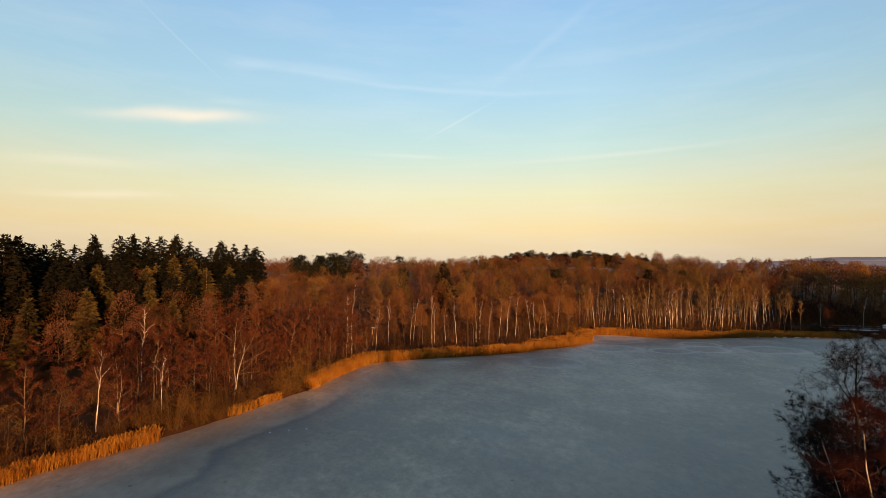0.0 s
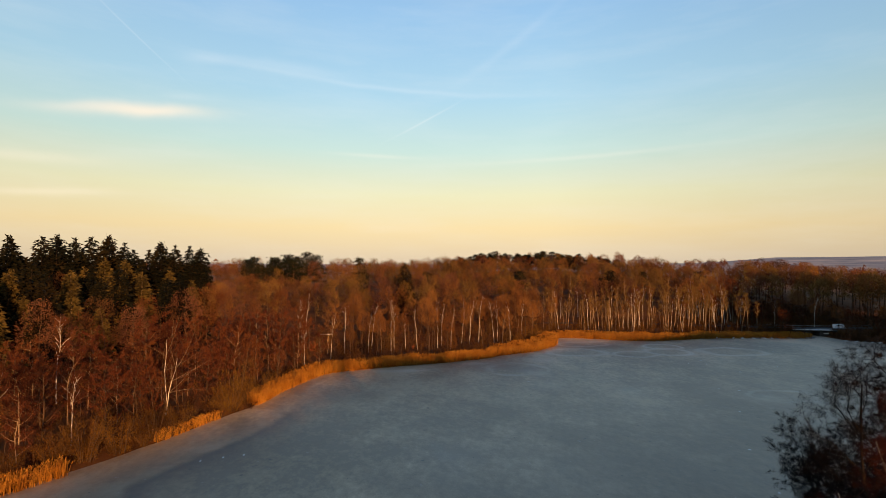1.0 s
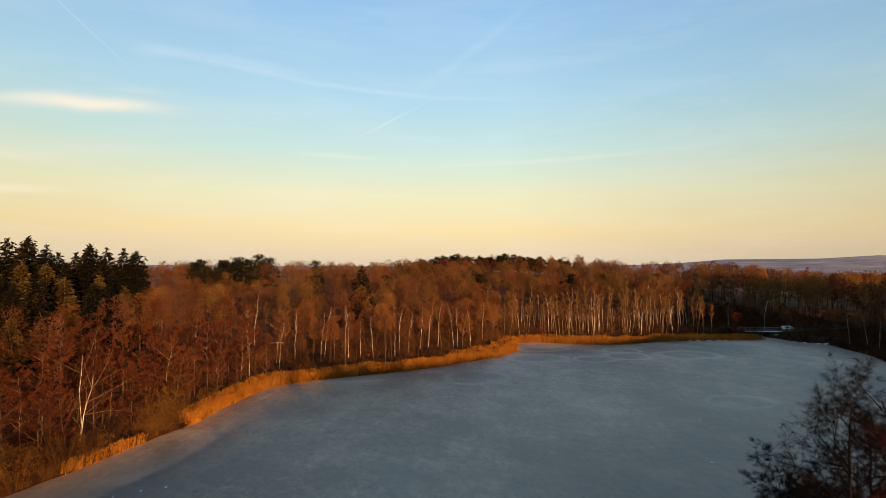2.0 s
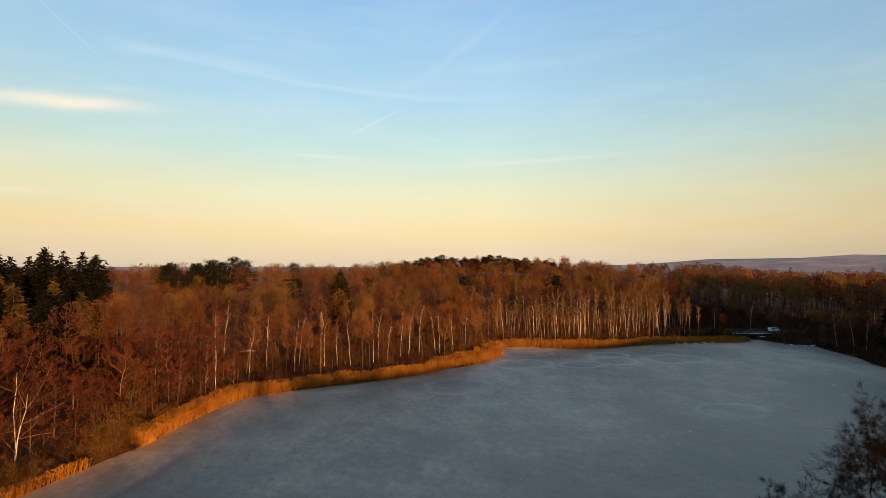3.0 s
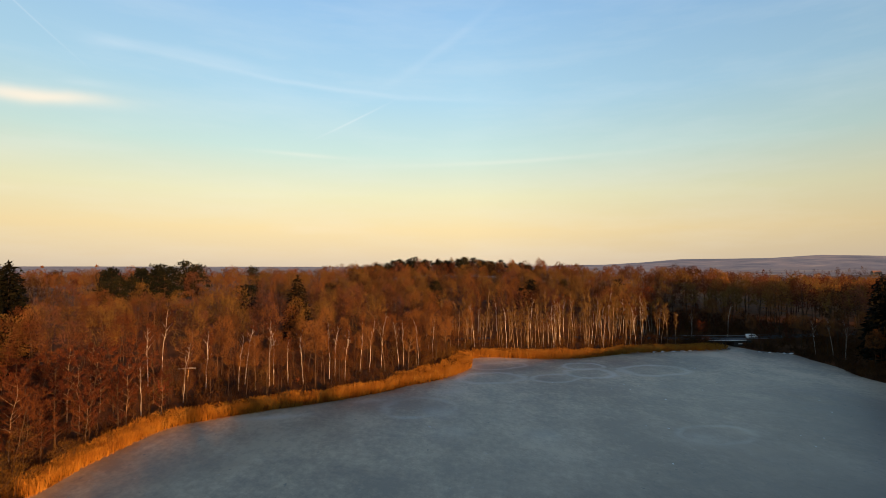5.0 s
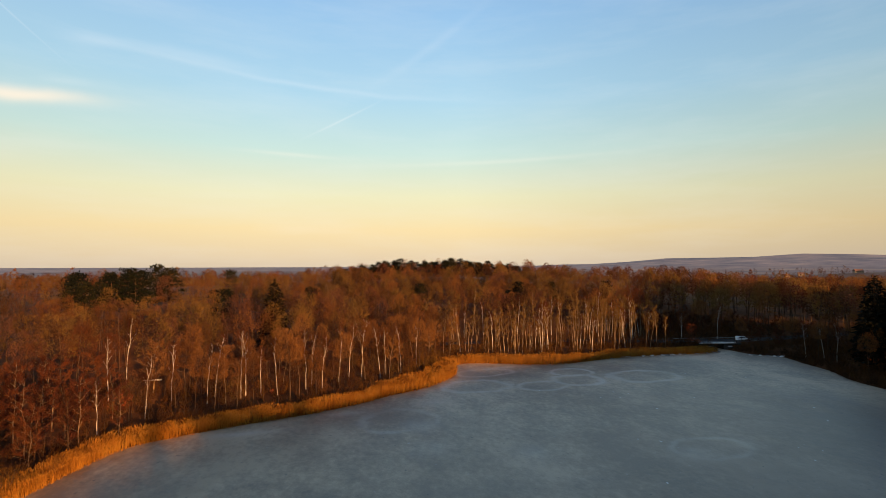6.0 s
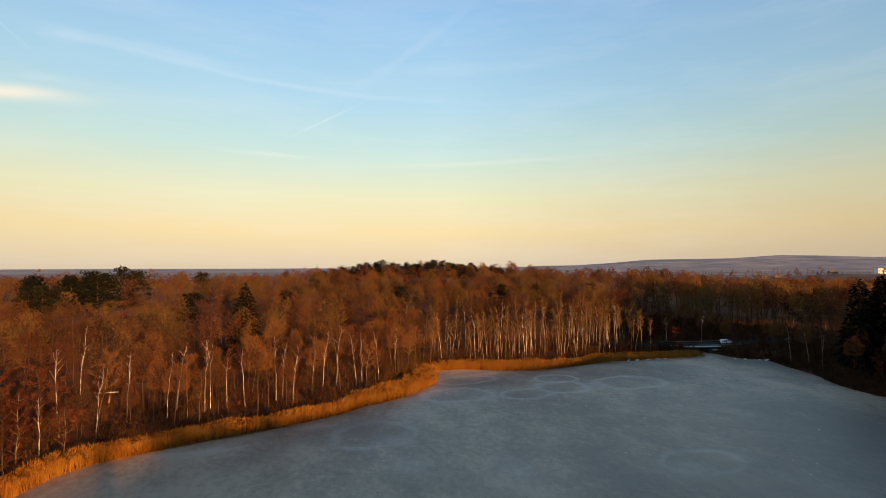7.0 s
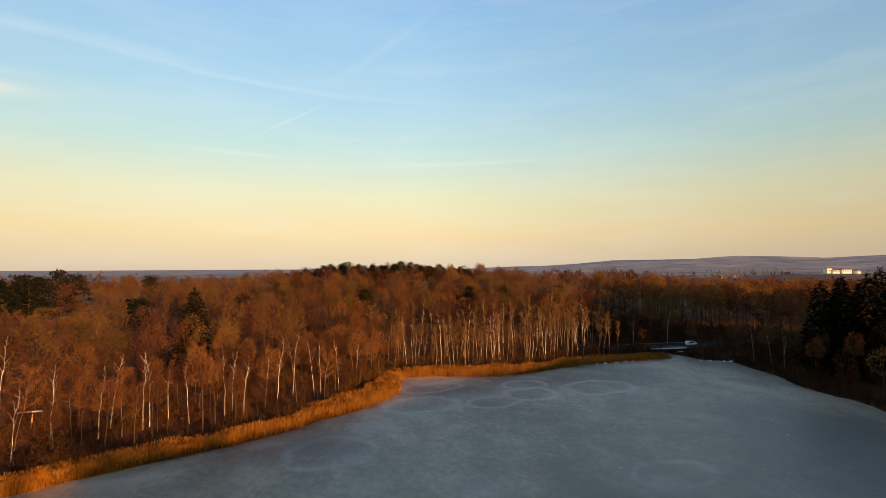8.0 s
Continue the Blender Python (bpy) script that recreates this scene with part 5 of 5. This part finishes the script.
# a storm-broken birch whose stem hangs across its neighbours
rng = np.random.default_rng(77)
snag = tagged(new("broken_birch"), "storm-broken birch with a bare snapped stem lodged level", "birch")
sx, sy = -15.4, 149.0
snag.location = (sx, sy, float(land([(sx, sy)])[0]) - 0.1)
s5 = np.linspace(0, 1, 5)
lots("trunk", [(*tubes([(np.column_stack([s5 * 0.15, s5 * 0.1, s5 * 2.7 - 0.3]), 0.13 * (1 - 0.25 * s5))], 8), BARK_PALE)], snag)
lots("snapped_stem", [(*tubes([(np.column_stack([-2.0 + s5 * 3.7, 0.1 - 0.3 * s5, 2.88 + 0.16 * s5 + 0.05 * np.sin(s5 * 5)]), 0.08 + 0.09 * s5)], 8), BIRCH)], snag, "pale snapped stem lodged level")
lots("splinter", [(*tubes([(np.column_stack([0.15 + 0.1 * s5, -0.12 + 0.05 * s5, 1.0 + 1.6 * s5]), 0.15 * (1 - 0.6 * s5) + 0.02)], 5), TORN_WOOD)], snag, "torn yellow heartwood")
for dx, dz in ((-1.4, 2.0), (0.9, 1.8)):
    lots("limb", [(*tubes([(np.column_stack([0.7 + s5 * dx, 0.1 + 0.2 * s5, 2.9 + s5 * dz]), 0.035 * (1 - 0.7 * s5))], 6), BARK_PALE)], snag)
rust = Kind("red_leaved_bush", [bush(s, 3.2, 1.6, 14, 500, 0.12) for s in (91, 92)], BARK, LEAVES, "small bush still holding rust-red withered leaves", "bush", "")
for bx, by, size in ((-20.5, 140.5, 0.6), (-18.5, 142, 0.8), (9, 146, 0.5), (146.5, 169.5, 1.25), (148.8, 170, 1.05), (144.5, 170.2, 0.9)):
    rust.plant(bx, by, float(land([(bx, by)])[0]), 50 * bx, size)

# ---- the road, its bridge over the outlet, and the van ----


def build_road():
    xs = np.arange(60.0, 330.0, 5.0)
    ys = road_y(xs)
    tx, ty = np.gradient(xs), np.gradient(ys)
    ln = np.hypot(tx, ty)
    nx, ny = -ty / ln, tx / ln
    prof = [(-6.5, -1.6), (-3.4, 0.0), (3.4, 0.0), (6.5, -1.6)]
    v = np.concatenate([np.stack([xs + nx * o, ys + ny * o, np.full(len(xs), 2.3 + dz)], 1) for o, dz in prof])
    n = len(xs)
    f = []
    for k in range(3):
        for i in range(n - 1):
            if k != 1 and 151 < xs[i] + 2.5 < 159:
                continue
            f.append((k * n + i, k * n + i + 1, (k + 1) * n + i + 1, (k + 1) * n + i))
    f = np.array(f)[:, ::-1]
    mid = (f >= n).all(1) & (f < 3 * n).all(1)
    tagged(lots("road", [(v, f[mid], ASPHALT), (v, f[~mid], GROUND)]), "narrow asphalt road on a low causeway behind the reeds", "road", kind="structure")


build_road()
BX, BZ = 155.0, 2.3
by0 = float(road_y(BX)) - 5.2


DARK_CONCRETE = material("dark_concrete", (0.022, 0.020, 0.018), (0.055, 0.050, 0.044), 0.5, 5.0, rough=0.95, bump=0.3)


def build_bridge():
    ob = tagged(new("bridge"), "low concrete bridge over the outlet with a snowy edge", "bridge")
    turn = math.degrees(math.atan2(float(road_y(BX + 1) - road_y(BX - 1)), 2.0))
    ob.matrix_basis = pose(BX, by0, 0, 0, 0, turn)
    part("deck", boxed(-8.5, 8.5, 0, 8.5, BZ - 0.42, BZ - 0.12, bevel=0.05), DARK_CONCRETE, ob, "dark concrete deck")
    for x0, x1 in ((-7.6, -3.4), (-3.2, 1.9), (2.1, 5.9)):
        part("snow_edge", boxed(x0, x1, -0.08, 0.7, BZ - 0.115, BZ + 0.14, bevel=0.06), SNOW, ob, "strip of old snow along the deck edge")
    for x0, x1 in ((-2.6, -1.5), (1.5, 2.6)):
        part("abutment", boxed(x0, x1, 0.15, 8.0, -0.6, BZ - 0.43, bevel=0.04), DARK_CONCRETE, ob)
    for x0, x1 in ((-8.4, -2.62), (2.62, 8.4)):
        part("wing_wall", boxed(x0, x1, 0.3, 0.8, -0.4, BZ - 0.43, bevel=0.04), DARK_CONCRETE, ob)
    for x0, x1, z in ((-9.2, -3.0, 1.05), (2.9, 8.6, 1.0)):
        part("snow_edge", boxed(x0, x1, 0.0, 0.75, z, z + 0.2, bevel=0.06), SNOW, ob, "ledge of old snow below the deck")
    part("rail", boxed(-12.5, 14.5, 0.30, 0.38, BZ + 0.5, BZ + 0.62, bevel=0.02), STEEL, ob, "galvanised steel rail")
    part("rail", boxed(-12.5, 14.5, 7.9, 7.98, BZ + 0.5, BZ + 0.62, bevel=0.02), STEEL, ob, "galvanised steel rail")
    for k in range(9):
        x = -10.2 + k * 2.55
        part("post", boxed(x, x + 0.09, 0.39, 0.48, BZ - 0.3, BZ + 0.62), DULL_STEEL, ob)


build_bridge()


def guard_rail(x0, x1, off, label, mt=None):
    mt = mt or DULL_STEEL
    ob = tagged(new("guard_rail"), label, "guard rail")
    xs = np.arange(x0, x1, 3.0)
    p = np.stack([xs, road_y(xs) + off, np.full(len(xs), 2.85)], 1)
    lots("rail", [(*tubes([(p, np.full(len(xs), 0.07))], 6), mt)], ob)
    for q in p[::1]:
        part("post", boxed(q[0] - 0.05, q[0] + 0.05, q[1] + 0.13, q[1] + 0.23, 1.6, 2.9), mt, ob)


guard_rail(141, 185, 3.0, "dull steel guard rail on the far side of the road")
guard_rail(163, 200, -3.1, "dull steel guard rail beside the causeway")
guard_rail(66, 136, 3.1, "low dull guard rail behind the reeds", BARK)


def build_van():
    ob = tagged(new("van"), "white delivery van with dark side windows on the road", "van")
    vx = 166.5
    turn = math.degrees(math.atan2(float(road_y(vx + 1) - road_y(vx - 1)), 2.0))
    ob.matrix_basis = pose(vx, float(road_y(vx)) - 1.5, 2.32, 0, 0, turn) @ Matrix.Diagonal((0.82, 0.82, 0.82, 1))
    # side profile, extruded across
    prof = [(-2.45, 0.35), (-2.45, 1.75), (-2.3, 1.95), (0.9, 1.98), (1.55, 1.3), (2.3, 1.08), (2.48, 0.85), (2.48, 0.35)]
    bm = bmesh.new()
    lo = [bm.verts.new((x, -0.92, z)) for x, z in prof]
    hi = [bm.verts.new((x, 0.92, z)) for x, z in prof]
    bm.faces.new(lo)
    bm.faces.new(hi[::-1])
    for k in range(len(prof)):
        q = (k + 1) % len(prof)
        bm.faces.new((lo[q], lo[k], hi[k], hi[q]))
    bmesh.ops.recalc_face_normals(bm, faces=bm.faces[:])
    bmesh.ops.bevel(bm, geom=bm.edges[:], offset=0.07, segments=2, affect="EDGES")
    body = part("body", bm, WHITE_PAINT, ob)
    for y in (-0.925, 0.905):
        for x0, x1 in ((-2.1, -1.1), (-1.0, -0.05), (0.1, 0.85)):
            part("window", boxed(x0, x1, y, y + 0.02, 1.28, 1.75, bevel=0.008), DARK_GLASS, body)
        bm = boxed(2.2, 2.46, y + (0.1 if y < 0 else -0.18), y + (0.28 if y < 0 else 0.0), 0.82, 1.0, bevel=0.02)
        part("headlight", bm, STEEL, body, "clear headlight")
        part("tail_light", boxed(-2.47, -2.42, y + (0.08 if y < 0 else -0.16), y + (0.2 if y < 0 else -0.04), 0.9, 1.35, bevel=0.01), LAMP_RED, body, "red tail light")
    bm = bmesh.new()
    w = [bm.verts.new(c) for c in ((1.0, -0.8, 1.92), (1.0, 0.8, 1.92), (1.56, 0.85, 1.35), (1.56, -0.85, 1.35))]
    bm.faces.new(w)
    bmesh.ops.solidify(bm, geom=bm.faces[:], thickness=0.03)
    bmesh.ops.translate(bm, verts=bm.verts[:], vec=(0.03, 0, 0.03))
    part("windscreen", bm, DARK_GLASS, body)
    for x in (-1.5, 1.55):
        for y in (-0.82, 0.82):
            wheel = new("wheel")
            wheel.parent = ob
            wheel.location = (x, y, 0.33)
            bm = bmesh.new()
            bmesh.ops.create_cone(bm, cap_ends=True, segments=20, radius1=0.33, radius2=0.33, depth=0.2, matrix=Matrix.Rotation(radians(90), 4, "X"))
            part("tyre", bm, RUBBER, wheel)
            bm = bmesh.new()
            bmesh.ops.create_cone(bm, cap_ends=True, segments=16, radius1=0.2, radius2=0.18, depth=0.22, matrix=Matrix.Rotation(radians(90), 4, "X"))
            part("rim", bm, STEEL, wheel)


build_van()

# ---- stones, snow and floes at the ice edge ----
rng = np.random.default_rng(12)


def lump(name, x, y, z, sx, sy, sz, mt, label, category, group):
    bm = bmesh.new()
    bmesh.ops.create_icosphere(bm, subdivisions=2, radius=1)
    for v in bm.verts:
        v.co *= 1 + 0.22 * noise.noise(v.co * 1.4 + Vector((x, y, 0)))
        v.co.x *= sx
        v.co.y *= sy
        v.co.z *= sz
    ob = part(name, bm, mt)
    ob.location = (x, y, z)
    ob.rotation_euler = (0, 0, rng.uniform(0, 3))
    return tagged(ob, label, category, group)


for k in range(54):
    x = rng.choice([rng.uniform(104, 130), rng.uniform(130, 151), rng.uniform(138, 151), rng.uniform(156, 164)])
    q = LAKE[np.argmin(np.abs(LAKE[:, 0] - x) + 100 * (LAKE[:, 1] < 150))]
    y = float(np.interp(x, [114, 128, 142, 151, 157, 163], [165, 164.5, 163, 163, 156, 151.5])) + rng.uniform(-0.6, 0.5)
    snowy = rng.random() < 0.6
    lump("snow_patch" if snowy else "boulder", x, y, 0.1, rng.uniform(0.3, 1.1), rng.uniform(0.25, 0.5), rng.uniform(0.12, 0.3), SNOW if snowy else ROCK,
         "patch of old snow lying on the shore stones" if snowy else "grey boulder at the ice edge", "snow" if snowy else "stone", "snow and stones by the bridge")
FLOES = [(85.5, 130.0), (86.3, 116.5), (69.5, 136.0), (116.0, 141.0), (93.5, 92.5), (88.0, 128.0), (80.0, 127.0), (84.0, 125.5), (109.0, 126.0), (100.0, 121.0), (-19.0, 76.0), (-16.5, 76.5),
         (-21.5, 75.0), (53.0, 72.0), (47.0, 60.0), (96.0, 90.5), (91.0, 88.0), (71.0, 103.0), (74.0, 101.0), (128.0, 133.0), (33.0, 112.0), (118.0, 108.0), (112.0, 101.0), (64.0, 88.0)]
for x, y in FLOES:
    lump("ice_chunk", x, y, 0.04, rng.uniform(0.12, 0.28), rng.uniform(0.08, 0.16), rng.uniform(0.03, 0.07), SNOW, "small white chunk of ice lying on the frozen lake", "ice", "ice chunks on the lake")

# ---- the distant town ----


OCHRE = material("ochre_render", (0.20, 0.15, 0.11), (0.32, 0.25, 0.19), 0.1, 1.5, rough=0.9)


def block(x, y, w, d, h, turn, rows, cols, label, flat=True, rise=0.0):
    ob = tagged(new("distant_building"), label, "building", "buildings beyond the woods")
    z = float(land([(x, y)])[0]) - 1.0 + rise
    ob.matrix_basis = pose(x, y, z, 0, 0, turn)
    part("wall", boxed(-w / 2, w / 2, -d / 2, d / 2, 0, h), PLASTER if flat else OCHRE, ob)
    if flat:
        part("roof", boxed(-w / 2 - 0.5, w / 2 + 0.5, -d / 2 - 0.5, d / 2 + 0.5, h + 0.01, h + 0.9, bevel=0.1), CONCRETE, ob)
    else:
        bm = bmesh.new()
        c = [bm.verts.new(p) for p in ((-w / 2 - 0.5, -d / 2 - 0.5, h), (w / 2 + 0.5, -d / 2 - 0.5, h), (w / 2 + 0.5, d / 2 + 0.5, h), (-w / 2 - 0.5, d / 2 + 0.5, h), (-w / 2 - 0.5, 0, h + d * 0.4), (w / 2 + 0.5, 0, h + d * 0.4))]
        for f in ((0, 1, 5, 4), (2, 3, 4, 5), (0, 4, 3), (1, 2, 5), (3, 2, 1, 0)):
            bm.faces.new([c[k] for k in f])
        part("roof", bm, ROOFTILE, ob)
    for r in range(rows):
        for k in range(cols):
            wx, wz = -w / 2 + w * (k + 0.5) / cols, h * (r + 0.55) / rows
            part("window", boxed(wx - 0.28 * w / cols, wx + 0.28 * w / cols, -d / 2 - 0.06, -d / 2 + 0.1, wz - 0.22 * h / rows, wz + 0.22 * h / rows), DARK_GLASS, ob)


block(1063, 636, 8, 12, 11, -30, 4, 3, "tall white block of a distant hospital in the sun", rise=-1.5)
block(1072, 630, 12, 14, 6.5, -30, 2, 4, "stepped white wing of a distant hospital in the sun", rise=-1.5)
block(1088, 620, 16, 13, 8, -30, 3, 5, "long white wing of a distant hospital in the sun", rise=-1.5)
block(1104, 608, 6, 12, 6, -30, 2, 2, "low white annex of a distant hospital", rise=-1.5)
for x, y, w in ((964, 785, 12.0), (985, 770, 10.0), (1040, 700, 14.0), (740, 560, 11.0)):
    block(x, y, w, 9, rng.uniform(5, 7), rng.uniform(-50, -10), 2, 4, "small pale house with a brown gabled roof far off", False, -2.0)
